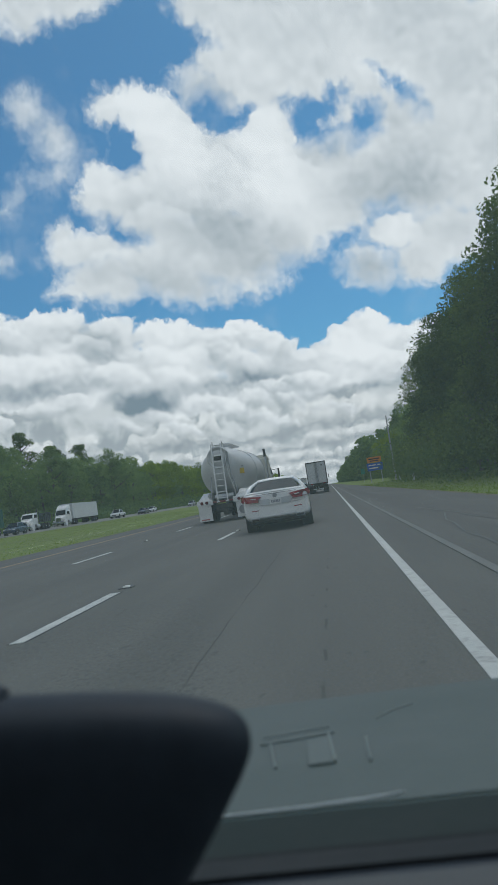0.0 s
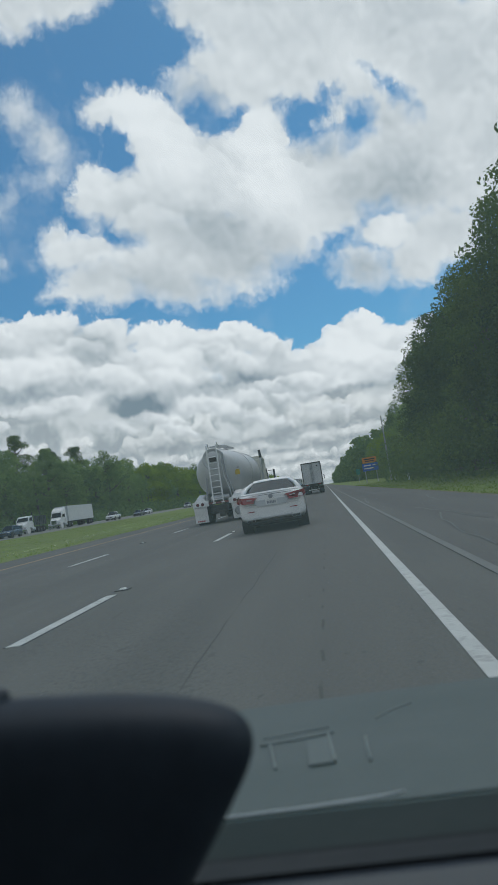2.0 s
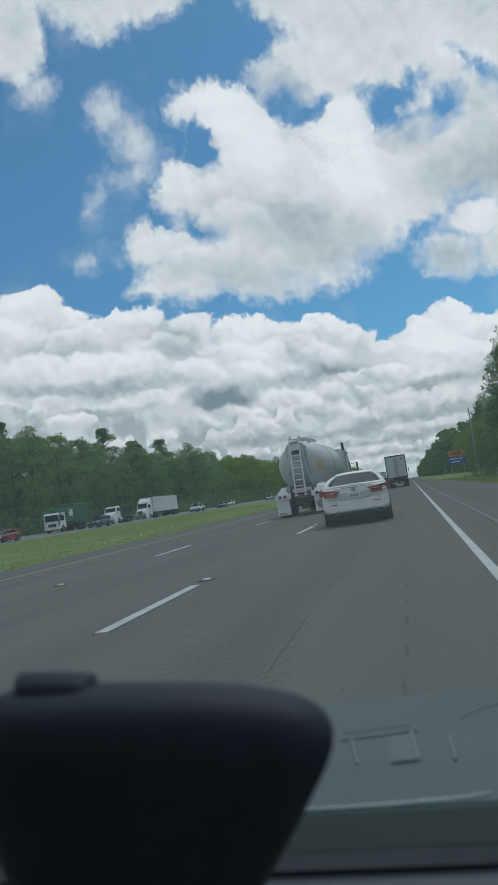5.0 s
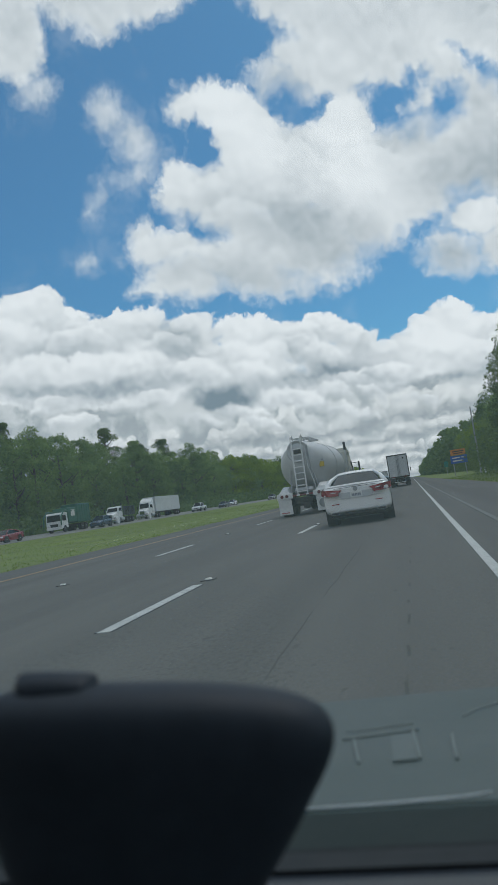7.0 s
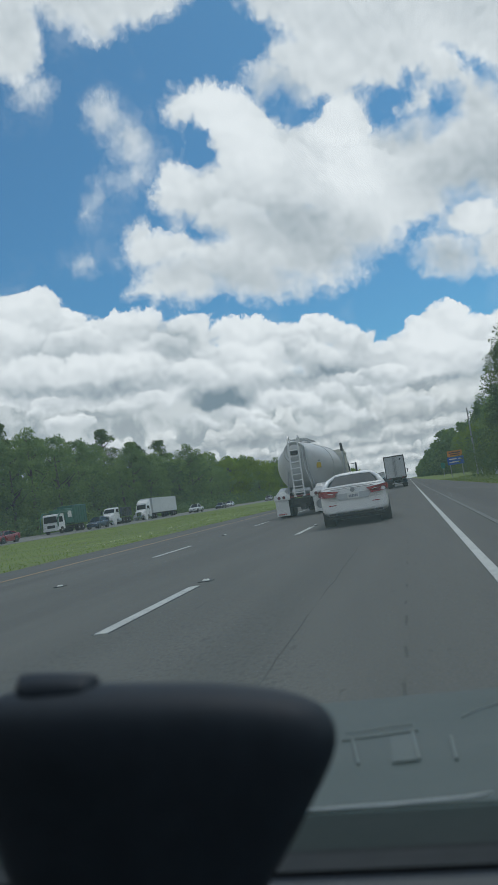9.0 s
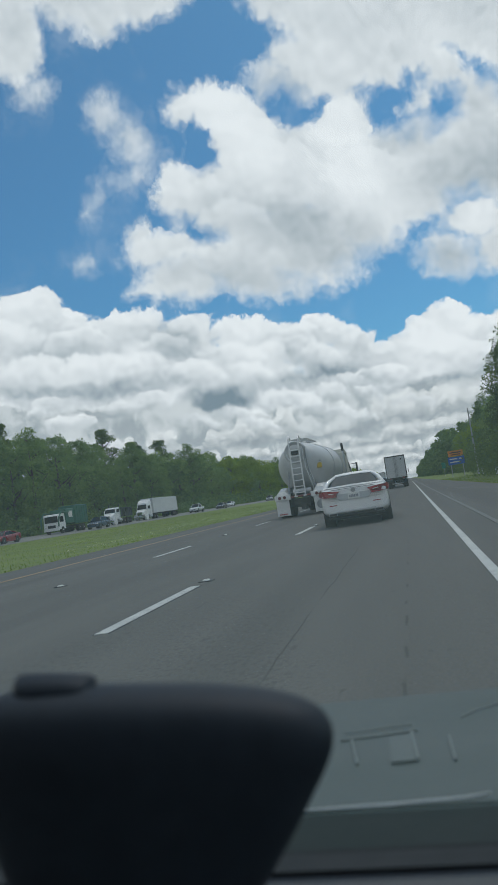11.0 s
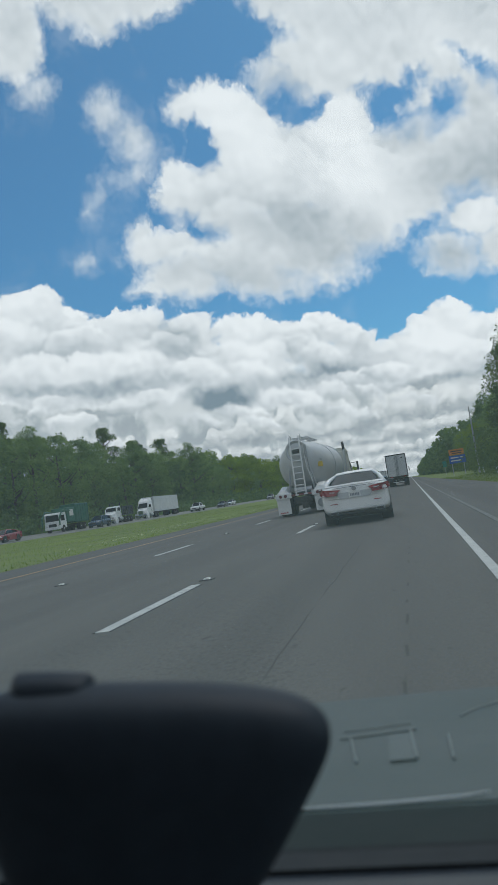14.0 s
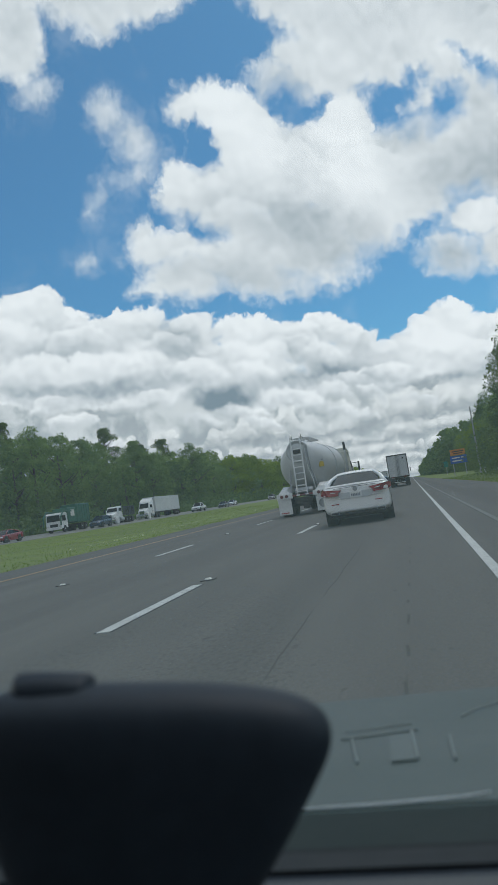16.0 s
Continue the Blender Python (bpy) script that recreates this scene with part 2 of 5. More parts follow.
# adds one brighter or greyer stretch
TONE, g, g_out = bundle("add_tone", (("Vector", "At"), ("Float", "Before"), ("Vector", "Scale"), ("Vector", "Shift"), ("Float", "Amount")), "Float")
q = TONE.vec("LENGTH", TONE.vec("MULTIPLY_ADD", g[0], g[2], g[3]))
TONE.put(g_out, TONE.math("MULTIPLY_ADD", TONE.step(q, 1.15, 0.2), g[4], g[1]))
# lays one billow over the sky: a crisp lit crown that fades into shade below; Marks holds edge, nubs and light
BILLOW, g, g_out = bundle("lay_billow", (("Vector", "At"), ("Color", "Sky"), ("Vector", "Marks"), ("Vector", "Scale"), ("Vector", "Shift"), ("Float", "Radius"), ("Float", "Firm"), ("Color", "Shade"), ("Color", "Light")), "Color")
q = BILLOW.vec("MULTIPLY_ADD", g[0], g[3], g[4])
rise = BILLOW.vec("DOT_PRODUCT", q, (0, 1, 0))
rim = BILLOW.math("ADD", BILLOW.math("MULTIPLY", BILLOW.math("SUBTRACT", 1.0, BILLOW.vec("LENGTH", q)), g[5]), BILLOW.vec("DOT_PRODUCT", g[2], (1, 0, 0)))
there = BILLOW.math("MULTIPLY", BILLOW.math("MULTIPLY", BILLOW.step(rim, 0.0, 0.2), g[6]), BILLOW.step(rise, -0.75, 0.2))
glow = BILLOW.step(BILLOW.math("ADD", rise, BILLOW.vec("DOT_PRODUCT", g[2], (0, 1, 0))), -0.5, 0.75, 0.44, 0.98)
glow = BILLOW.math("ADD", glow, BILLOW.vec("DOT_PRODUCT", g[2], (0, 0, 1)))
BILLOW.put(g_out, BILLOW.mix(there, g[1], BILLOW.mix(glow, g[7], g[8])))
turned = {}


def placed_at(at, m):
    """The sky's coordinates along a mass's tilt, and the scale and shift that make its rim a unit circle."""
    lean = radians(15 * round(m[4] / 15))
    c, n = math.cos(lean), math.sin(lean)
    if lean not in turned:
        v = wn.node("ShaderNodeCombineXYZ")
        wn.put(v.inputs[0], wn.vec("DOT_PRODUCT", at, (c, n, 0)))
        wn.put(v.inputs[1], wn.vec("DOT_PRODUCT", at, (-n, c, 0)))
        turned[lean] = v.outputs[0]
    x, y = m[0] * c + m[1] * n, m[1] * c - m[0] * n
    return turned[lean], (1 / m[2], 1 / m[3], 0), (-x / m[2], -y / m[3], 0)


def depth(at, ms, soft=0.5):
    """Degrees inside (+) or outside (-) of the joined masses."""
    out = -50.0
    for m in ms:
        where, scale, shift = placed_at(at, m)
        out = use(JOIN, where, out, scale, shift, min(m[2], m[3]), soft)
    return out


def knobs(at, scale, detail=2.5):
    """Round cauliflower knobs with creases between them, about 0 to 1."""
    n = wn.node("ShaderNodeTexVoronoi")
    n.voronoi_dimensions, n.feature, n.normalize = "2D", "F1", True
    wn.put(n.inputs["Vector"], at)
    n.inputs["Scale"].default_value = scale
    n.inputs["Detail"].default_value = detail
    n.inputs["Roughness"].default_value = 0.55
    n.inputs["Lacunarity"].default_value = 2.3
    return wn.math("SUBTRACT", 1.0, n.outputs["Distance"])


def shade(at, ms):
    out = 0.0
    for m in ms:
        where, scale, shift = placed_at(at, m)
        out = use(TONE, where, out, scale, shift, m[5])
    return out


push = shifted(w_at, 0.42, 5.0, 0.60, 1.35)
moved = wn.vec("ADD", w_at, wn.vec("MULTIPLY", push, (0.75, 0.65, 0)))
curled = wn.vec("ADD", w_at, wn.vec("MULTIPLY", push, (0.5, 0.5, 0)))
knob = knobs(curled, 0.42)
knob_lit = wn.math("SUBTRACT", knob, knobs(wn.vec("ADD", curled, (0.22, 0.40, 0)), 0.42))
wisps = wn.noise(moved, 0.30, 8.0, 0.64, "Fac", True)
fine = wn.noise(curled, 1.1, 6.0, 0.66, "Fac", True)
rough = wn.math("ADD", wn.math("MULTIPLY_ADD", knob, 1.25, -0.85), wn.math("MULTIPLY_ADD", fine, 1.1, -0.55))
lightness = shade(moved, tones)
tint = wn.math("ADD", lightness, wn.math("ADD", wn.math("MULTIPLY", knob_lit, 0.36), wn.math("MULTIPLY_ADD", wisps, 0.5, -0.25)))
tint = wn.math("ADD", tint, wn.math("MULTIPLY_ADD", fine, 0.20, -0.10))

air = wn.node("ShaderNodeTexSky")
air.sky_type, air.sun_disc = "NISHITA", False
air.sun_elevation, air.sun_rotation = radians(SUN_EL), radians(SUN_AZ)
blue = wn.mix(1.0, air.outputs[0], (0.037, 0.080, 0.100), "MULTIPLY")
GREY, WHITE = (0.205, 0.275, 0.330), (0.895, 0.935, 0.96)
# broken cloud over the rest of the sky
off = wn.vec("LENGTH", wn.vec("MULTIPLY_ADD", w_at, (1 / 32, 1 / 24, 0), (9 / 32, -22 / 24, 0)))
rest = wn.math("MULTIPLY", wn.math("SUBTRACT", wn.noise(w_at, 0.055, 2.0, 0.5, "Fac", True), 0.47), 14.0)
rest = wn.math("MINIMUM", wn.math("ADD", rest, wn.ramp(off, 0.95, 1.3, -9.0, 0.0)), 2.5)
inside = wn.math("SMOOTH_MAX", depth(moved, heaped), rest, 0.5)
inside = wn.math("SMOOTH_MIN", inside, wn.math("MULTIPLY_ADD", depth(moved, gaps, 0.2), -1.0, -0.1), 0.4)
inside = wn.math("ADD", wn.math("ADD", inside, 0.20), rough)
cover = wn.ramp(inside, wn.ramp(lightness, -0.20, 0.05, -1.1, -0.35), wn.ramp(lightness, -0.20, 0.12, 1.7, 0.45))
scrap = wn.ramp(wn.math("ADD", depth(moved, thin, 0.3), wn.math("MULTIPLY", rough, 1.1)), -0.75, 1.5, 0.0, 0.8)
cover = wn.math("MAXIMUM", cover, scrap)
veil = wn.ramp(wn.noise(moved, 0.13, 7.0, 0.66, "Fac", True), 0.50, 0.85, 0.0, 0.22)
cover = wn.math("MAXIMUM", cover, veil)
high_tint = wn.math("ADD", tint, wn.ramp(inside, 0.0, 2.2, 0.80, 0.66))
sky_colour = wn.mix(cover, blue, wn.mix(high_tint, GREY, WHITE))

# rows of far heaps towards the horizon, pale tops over flat grey bases, the nearest highest and in front
b_sep = wn.node("ShaderNodeSeparateXYZ")
wn.put(b_sep.inputs[0], wn.vec("ADD", w_at, wn.vec("MULTIPLY", push, (0.45, 0.22, 0))))
b_el = b_sep.outputs[1]
behind = wn.mix(wn.ramp(wisps, 0.35, 0.62), (0.36, 0.415, 0.45), (0.64, 0.69, 0.715))
sky_colour = wn.mix(wn.ramp(wn.math("MULTIPLY_ADD", w_az, 0.15, b_el), 9.6, 7.8), sky_colour, behind)
for base, tall, pace, seed in ((0.2, 0.9, 0.60, 13.0), (1.1, 1.0, 0.52, 33.0), (2.0, 1.2, 0.44, 57.0), (3.1, 1.5, 0.36, 91.0), (4.4, 2.6, 0.28, 147.0)):
    seeded = wn.vec("ADD", moved, (seed, seed * 0.7, 0))
    swell = wn.noise(wn.vec("MULTIPLY", seeded, (0.8, 0.25, 0)), pace, 2.0, 0.5, "Fac", True)
    knob_row = knobs(wn.vec("MULTIPLY", seeded, (1.0, 1.3, 0)), pace * 2.2, 1.5)
    crown = wn.math("ADD", wn.math("MULTIPLY", wn.ramp(swell, 0.32, 0.64, 0.3, 1.0), tall), wn.math("MULTIPLY_ADD", knob_row, tall * 0.9, -tall * 0.6))
    up = wn.math("SUBTRACT", b_el, wn.math("MULTIPLY_ADD", swell, tall * 0.6, base - tall * 0.3))
    within = wn.math("MULTIPLY", wn.ramp(wn.math("SUBTRACT", crown, up), 0.0, tall * 0.18), wn.ramp(up, -tall * 0.25, tall * 0.15))
    bright = wn.math("ADD", wn.math("DIVIDE", up, tall * 1.2), wn.math("MULTIPLY_ADD", knob_row, 0.9, -0.62))
    bright = wn.math("ADD", bright, wn.math("MULTIPLY_ADD", fine, 0.7, -0.35))
    row = wn.mix(wn.ramp(bright, -0.25, 0.80), (0.30, 0.352, 0.388), (0.78, 0.82, 0.835))
    sky_colour = wn.mix(within, sky_colour, row)

# the tall near bank in front of them
low_in = wn.math("ADD", depth(moved, bank), wn.math("MULTIPLY", rough, 0.9))
foot = wn.ramp(wn.math("ADD", b_el, wn.math("MULTIPLY_ADD", wisps, 2.6, -1.3)), 6.4, 7.3)
low_cover = wn.math("MULTIPLY", wn.ramp(low_in, -0.12, wn.ramp(lightness, -0.1, 0.1, 0.7, 0.2)), foot)
small = wn.vec("ADD", w_at, wn.vec("MULTIPLY", push, (0.35, 0.35, 0)))
relief = wn.math("SUBTRACT", knobs(small, 0.66, 2.0), knobs(wn.vec("ADD", small, (0.12, 0.42, 0)), 0.66, 2.0))
low_tint = wn.math("ADD", wn.math("MULTIPLY_ADD", relief, 0.5, tint), wn.math("MULTIPLY", wn.math("MINIMUM", lightness, 0.0), 0.5))
low_tint = wn.math("ADD", low_tint, wn.ramp(low_in, 0.0, 1.6, 0.90, 0.64))
sky_colour = wn.mix(low_cover, sky_colour, wn.mix(low_tint, GREY, WHITE))

marks = wn.node("ShaderNodeCombineXYZ")
wn.put(marks.inputs[0], wn.math("MULTIPLY", rough, 0.5))
wn.put(marks.inputs[1], wn.math("ADD", wn.math("MULTIPLY", relief, 0.9), wn.math("MULTIPLY_ADD", fine, 0.7, -0.35)))
wn.put(marks.inputs[2], wn.math("MULTIPLY", lightness, 0.6))
for m in billows:
    where, scale, shift = placed_at(moved, m)
    sky_colour = use(BILLOW, where, sky_colour, marks.outputs[0], scale, shift, min(m[2], m[3]), m[5], (*GREY, 1), (*WHITE, 1))
back = wn.node("ShaderNodeBackground")
wn.put(back.inputs[0], sky_colour)
back.inputs[1].default_value = 1.0
wn.put(wn.node("ShaderNodeOutputWorld").inputs[0], back.outputs[0])

sun = new("sun", bpy.data.lights.new("sun", "SUN"))
sun.data.energy, sun.data.angle, sun.data.color = 1.0, radians(14), (1.0, 0.96, 0.9)
sun_way = Vector((math.sin(radians(SUN_AZ)) * math.cos(radians(SUN_EL)), math.cos(radians(SUN_AZ)) * math.cos(radians(SUN_EL)), math.sin(radians(SUN_EL))))
sun.matrix_world = look(sun_way * 50, (0, 0, 0))

# ---------------------------------------------------------------- materials


def material(name, colour, rough=0.6, metal=0.0, vary=0.15, size=1.0, grain=0.0, grain_size=60.0, second=None, amount=0.5, coat=0.0, per_object=0.0, per_island=0.0):
    """A surface with slow variation (vary, at size metres), stains towards a second colour and fine relief."""
    m = bpy.data.materials.new(name)
    m.use_nodes = True
    n = Net(m.node_tree)
    b = m.node_tree.nodes["Principled BSDF"]
    at = n.node("ShaderNodeTexCoord").outputs["Object"]
    slow = n.noise(at, 1.0 / size, 5.0, 0.6)
    fine = n.noise(at, grain_size, 3.0, 0.6)
    col = n.mix(n.ramp(slow, 0.3, 0.7), tuple(c * (1 - vary) for c in colour), tuple(min(1, c * (1 + vary)) for c in colour))
    if second:
        col = n.mix(n.math("MULTIPLY", n.ramp(n.noise(at, 2.7 / size, 6.0, 0.65), 0.5, 0.68), amount), col, second)
    col = n.mix(1.0, col, n.mix(fine, (1 - vary,) * 3, (1 + vary,) * 3), "MULTIPLY")
    if per_object:
        r = n.node("ShaderNodeObjectInfo").outputs["Random"]
        col = n.mix(1.0, col, n.mix(r, (1 - per_object, 1 - per_object, 1 - per_object), (1 + per_object, 1 + per_object * 0.8, 1 + per_object * 0.3)), "MULTIPLY")
    if per_island:
        r = n.node("ShaderNodeNewGeometry").outputs["Random Per Island"]
        col = n.mix(1.0, col, n.mix(r, (1 - per_island,) * 3, (1 + per_island, 1 + per_island, 1 + per_island * 0.4)), "MULTIPLY")
    n.put(b.inputs["Base Color"], col)
    n.put(b.inputs["Roughness"], n.ramp(slow, 0.2, 0.8, max(0.02, rough - 0.08), min(1, rough + 0.08)))
    b.inputs["Metallic"].default_value = metal
    b.inputs["Coat Weight"].default_value = coat
    if grain:
        bump = n.node("ShaderNodeBump")
        bump.inputs["Strength"].default_value = grain
        bump.inputs["Distance"].default_value = 0.01
        n.put(bump.inputs["Height"], fine)
        n.put(b.inputs["Normal"], bump.outputs[0])
    return m


def leafage(name, dark, light, tint=0.25):
    """Leaves that let a little light through."""
    m = bpy.data.materials.new(name)
    m.use_nodes = True
    n = Net(m.node_tree)
    m.node_tree.nodes.clear()
    at = n.node("ShaderNodeTexCoord").outputs["Object"]
    r = n.node("ShaderNodeNewGeometry").outputs["Random Per Island"]
    o = n.node("ShaderNodeObjectInfo").outputs["Random"]
    f = n.math("ADD", n.math("MULTIPLY", r, 0.28), n.math("MULTIPLY", n.ramp(n.noise(at, 0.42, 3.0), 0.3, 0.7), 0.72))
    col = n.mix(f, dark, light)
    col = n.mix(1.0, col, n.mix(o, (1 - tint, 1 - tint, 1 - tint), (1 + tint * 1.3, 1 + tint, 1 - tint * 0.3)), "MULTIPLY")
    d = n.node("ShaderNodeBsdfDiffuse")
    n.put(d.inputs[0], col)
    tr = n.node("ShaderNodeBsdfTranslucent")
    n.put(tr.inputs[0], n.mix(1.0, col, (1.1, 1.25, 0.5), "MULTIPLY"))
    mix = n.node("ShaderNodeMixShader")
    mix.inputs[0].default_value = 0.38
    n.put(mix.inputs[1], d.outputs[0])
    n.put(mix.inputs[2], tr.outputs[0])
    n.put(n.node("ShaderNodeOutputMaterial").inputs[0], mix.outputs[0])
    return m


def asphalt_material(name, tone):
    """Worn grey asphalt: pale aggregate, dark wheel tracks along the lanes, tar drips and cracks."""
    m = bpy.data.materials.new(name)
    m.use_nodes = True
    n = Net(m.node_tree)
    b = m.node_tree.nodes["Principled BSDF"]
    at = n.node("ShaderNodeTexCoord").outputs["Object"]
    fine = n.noise(at, 45.0, 4.0, 0.7)
    patch = n.noise(n.vec("MULTIPLY", at, (1, 0.12, 1)), 0.9, 5.0, 0.6)
    sep = n.node("ShaderNodeSeparateXYZ")
    n.put(sep.inputs[0], at)
    wander = n.math("MULTIPLY", n.noise(n.vec("MULTIPLY", at, (0, 0.25, 0)), 1.0, 4.0, 0.7), 0.35)
    across = n.math("ADD", sep.outputs[0], wander)
    col = n.mix(n.ramp(patch, 0.3, 0.72), tuple(c * 0.87 for c in tone), tuple(c * 1.1 for c in tone))
    col = n.mix(1.0, col, n.mix(n.ramp(fine, 0.3, 0.7), (0.82, 0.82, 0.83), (1.18, 1.17, 1.16)), "MULTIPLY")
    # oil-darkened middle of each lane
    lane = n.math("PINGPONG", n.math("ADD", across, 1.20), 1.82)
    oil = n.math("MULTIPLY", n.ramp(lane, 0.55, 0.1), n.ramp(patch, 0.35, 0.6, 0.05, 0.34))
    col = n.mix(oil, col, tuple(c * 0.45 for c in tone))
    drip = n.ramp(n.noise(n.vec("MULTIPLY", at, (1, 0.5, 1)), 7.0, 2.0, 0.5), 0.68, 0.74)
    col = n.mix(n.math("MULTIPLY", drip, 0.45), col, tuple(c * 0.4 for c in tone))
    # ravelled pits in the wheel tracks
    pits = n.ramp(n.noise(n.vec("MULTIPLY", at, (1, 0.6, 1)), 24.0, 4.0, 0.7), 0.50, 0.60)
    where = n.ramp(n.noise(n.vec("MULTIPLY", at, (1, 0.2, 1)), 0.55, 4.0, 0.6), 0.42, 0.60)
    col = n.mix(n.math("MULTIPLY", n.math("MULTIPLY", pits, where), 0.48), col, tuple(c * 0.42 for c in tone))
    # thin cracks along the lane, one of them broken into dots
    for place, wide, reach, scale in ((-1.02, 0.012, 0.46, 0.16), (-0.19, 0.016, 0.52, 1.7), (-5.4, 0.012, 0.48, 0.12), (-2.4, 0.012, 0.52, 0.5)):
        gap = n.math("ABSOLUTE", n.math("SUBTRACT", n.math("ADD", sep.outputs[0], n.math("MULTIPLY", wander, 0.4)), place + 0.07))
        line = n.math("MULTIPLY", n.ramp(gap, wide, wide * 0.3), n.ramp(n.noise(n.vec("MULTIPLY", at, (0, scale, 0)), 1.0, 2.0), reach, reach + 0.06))
        col = n.mix(n.math("MULTIPLY", line, 0.6), col, tuple(c * 0.3 for c in tone))
    n.put(b.inputs["Base Color"], col)
    b.inputs["Roughness"].default_value = 0.82
    b.inputs["Specular IOR Level"].default_value = 0.3
    bump = n.node("ShaderNodeBump")
    bump.inputs["Strength"].default_value = 0.1
    bump.inputs["Distance"].default_value = 0.002
    n.put(bump.inputs["Height"], fine)
    n.put(b.inputs["Normal"], bump.outputs[0])
    return m


def glass_material(name, colour, rough=0.04):
    """Dark tinted car glass, seen from outside."""
    m = bpy.data.materials.new(name)
    m.use_nodes = True
    b = m.node_tree.nodes["Principled BSDF"]
    b.inputs["Base Color"].default_value = (*colour, 1)
    b.inputs["Roughness"].default_value = rough
    b.inputs["IOR"].default_value = 1.5
    b.inputs["Specular IOR Level"].default_value = 0.10
    return m


ASPHALT = asphalt_material("asphalt_worn", (0.096, 0.093, 0.085))
ASPHALT_OLD = asphalt_material("asphalt_shoulder", (0.092, 0.090, 0.083))
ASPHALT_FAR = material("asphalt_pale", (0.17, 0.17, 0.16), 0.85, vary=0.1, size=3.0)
LINE_WHITE = material("road_paint_white", (0.46, 0.47, 0.45), 0.7, vary=0.1, size=0.4, grain=0.4, grain_size=50, second=(0.2, 0.2, 0.19), amount=0.55)
LINE_YELLOW = material("road_paint_yellow", (0.33, 0.20, 0.085), 0.7, vary=0.12, size=0.5, second=(0.16, 0.13, 0.10), amount=0.6)
GRASS = material("mown_grass", (0.112, 0.160, 0.014), 0.95, vary=0.22, size=6.0, grain=0.8, grain_size=14, second=(0.17, 0.18, 0.045), amount=0.4)
BLADE = leafage("grass_blades", (0.108, 0.155, 0.016), (0.130, 0.184, 0.020), 0.0)
BARK = material("bark", (0.12, 0.10, 0.085), 0.95, vary=0.3, size=0.4, grain=0.8, grain_size=20)
# one leafage in three tones: shade, haze and sunlight put into the colour
LEAF_SHADED = leafage("shaded_dark_leaves", (0.050, 0.080, 0.048), (0.125, 0.175, 0.090), 0.22)
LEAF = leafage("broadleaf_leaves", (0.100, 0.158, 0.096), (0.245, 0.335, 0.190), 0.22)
LEAF_PINE = leafage("pine_needles", (0.055, 0.088, 0.052), (0.130, 0.182, 0.096), 0.2)
LEAF_SUNLIT = leafage("sunlit_pale_leaves", (0.125, 0.185, 0.045), (0.29, 0.375, 0.090), 0.15)

# ---------------------------------------------------------------- mesh helpers


def put_mesh(name, verts, faces, mat, parent=None, label="", smooth=False):
    me = bpy.data.meshes.new(name)
    me.from_pydata([tuple(v) for v in verts], [], [tuple(f) for f in faces])
    me.materials.append(mat)
    if smooth:
        me.polygons.foreach_set("use_smooth", [True] * len(me.polygons))
    me.update()
    ob = new(name, me)
    if parent:
        ob.parent = parent
    return tagged(ob, label)


def part(name, bm, mat, parent=None, label="", smooth=False):
    """Links a bmesh as one mesh object under its thing."""
    me = bpy.data.meshes.new(name)
    bmesh.ops.recalc_face_normals(bm, faces=bm.faces)
    bm.to_mesh(me)
    bm.free()
    me.materials.append(mat)
    if smooth:
        me.polygons.foreach_set("use_smooth", [True] * len(me.polygons))
    ob = new(name, me)
    if parent:
        ob.parent = parent
    return tagged(ob, label)


def thing(name, label, category, group="", at=None):
    ob = new(name)
    ob.empty_display_size = 0.3
    if at is not None:
        ob.matrix_world = at
    return tagged(ob, label, category, group)


def box(size, at=(0, 0, 0), bevel=0.0, turn=None, taper=1.0, segments=2):
    """A box with rounded edges, as a bmesh; taper narrows its top."""
    bm = bmesh.new()
    bmesh.ops.create_cube(bm, size=1.0)
    for v in bm.verts:
        k = taper if v.co.z > 0 else 1.0
        v.co = Vector((v.co.x * size[0] * k, v.co.y * size[1] * k, v.co.z * size[2]))
    if bevel:
        bmesh.ops.bevel(bm, geom=list(bm.edges), offset=bevel, segments=segments, affect="EDGES", profile=0.5)
    m = Matrix.Translation(at)
    if turn:
        m = m @ pose(0, 0, 0, *turn)
    bm.transform(m)
    return bm


def tube(points, radius, sides=8):
    """A round bar along points, as a bmesh."""
    bm = bmesh.new()
    pts = [Vector(p) for p in points]
    rings = []
    for i, p in enumerate(pts):
        way = (pts[min(i + 1, len(pts) - 1)] - pts[max(i - 1, 0)]).normalized()
        side = way.orthogonal().normalized() if not rings else (last_side - way * last_side.dot(way)).normalized()
        last_side = side
        up = way.cross(side)
        r = radius[i] if isinstance(radius, (list, tuple)) else radius
        rings.append([bm.verts.new(p + r * (math.cos(a) * side + math.sin(a) * up)) for a in (2 * math.pi * k / sides for k in range(sides))])
    for a, b in zip(rings, rings[1:]):
        for k in range(sides):
            bm.faces.new((a[k], a[(k + 1) % sides], b[(k + 1) % sides], b[k]))
    bm.faces.new(rings[0][::-1])
    bm.faces.new(rings[-1])
    return bm


def join(*bms):
    """Several bmeshes as one."""
    out = bmesh.new()
    for bm in bms:
        me = bpy.data.meshes.new("join")
        bm.to_mesh(me)
        bm.free()
        out.from_mesh(me)
        bpy.data.meshes.remove(me)
    return out


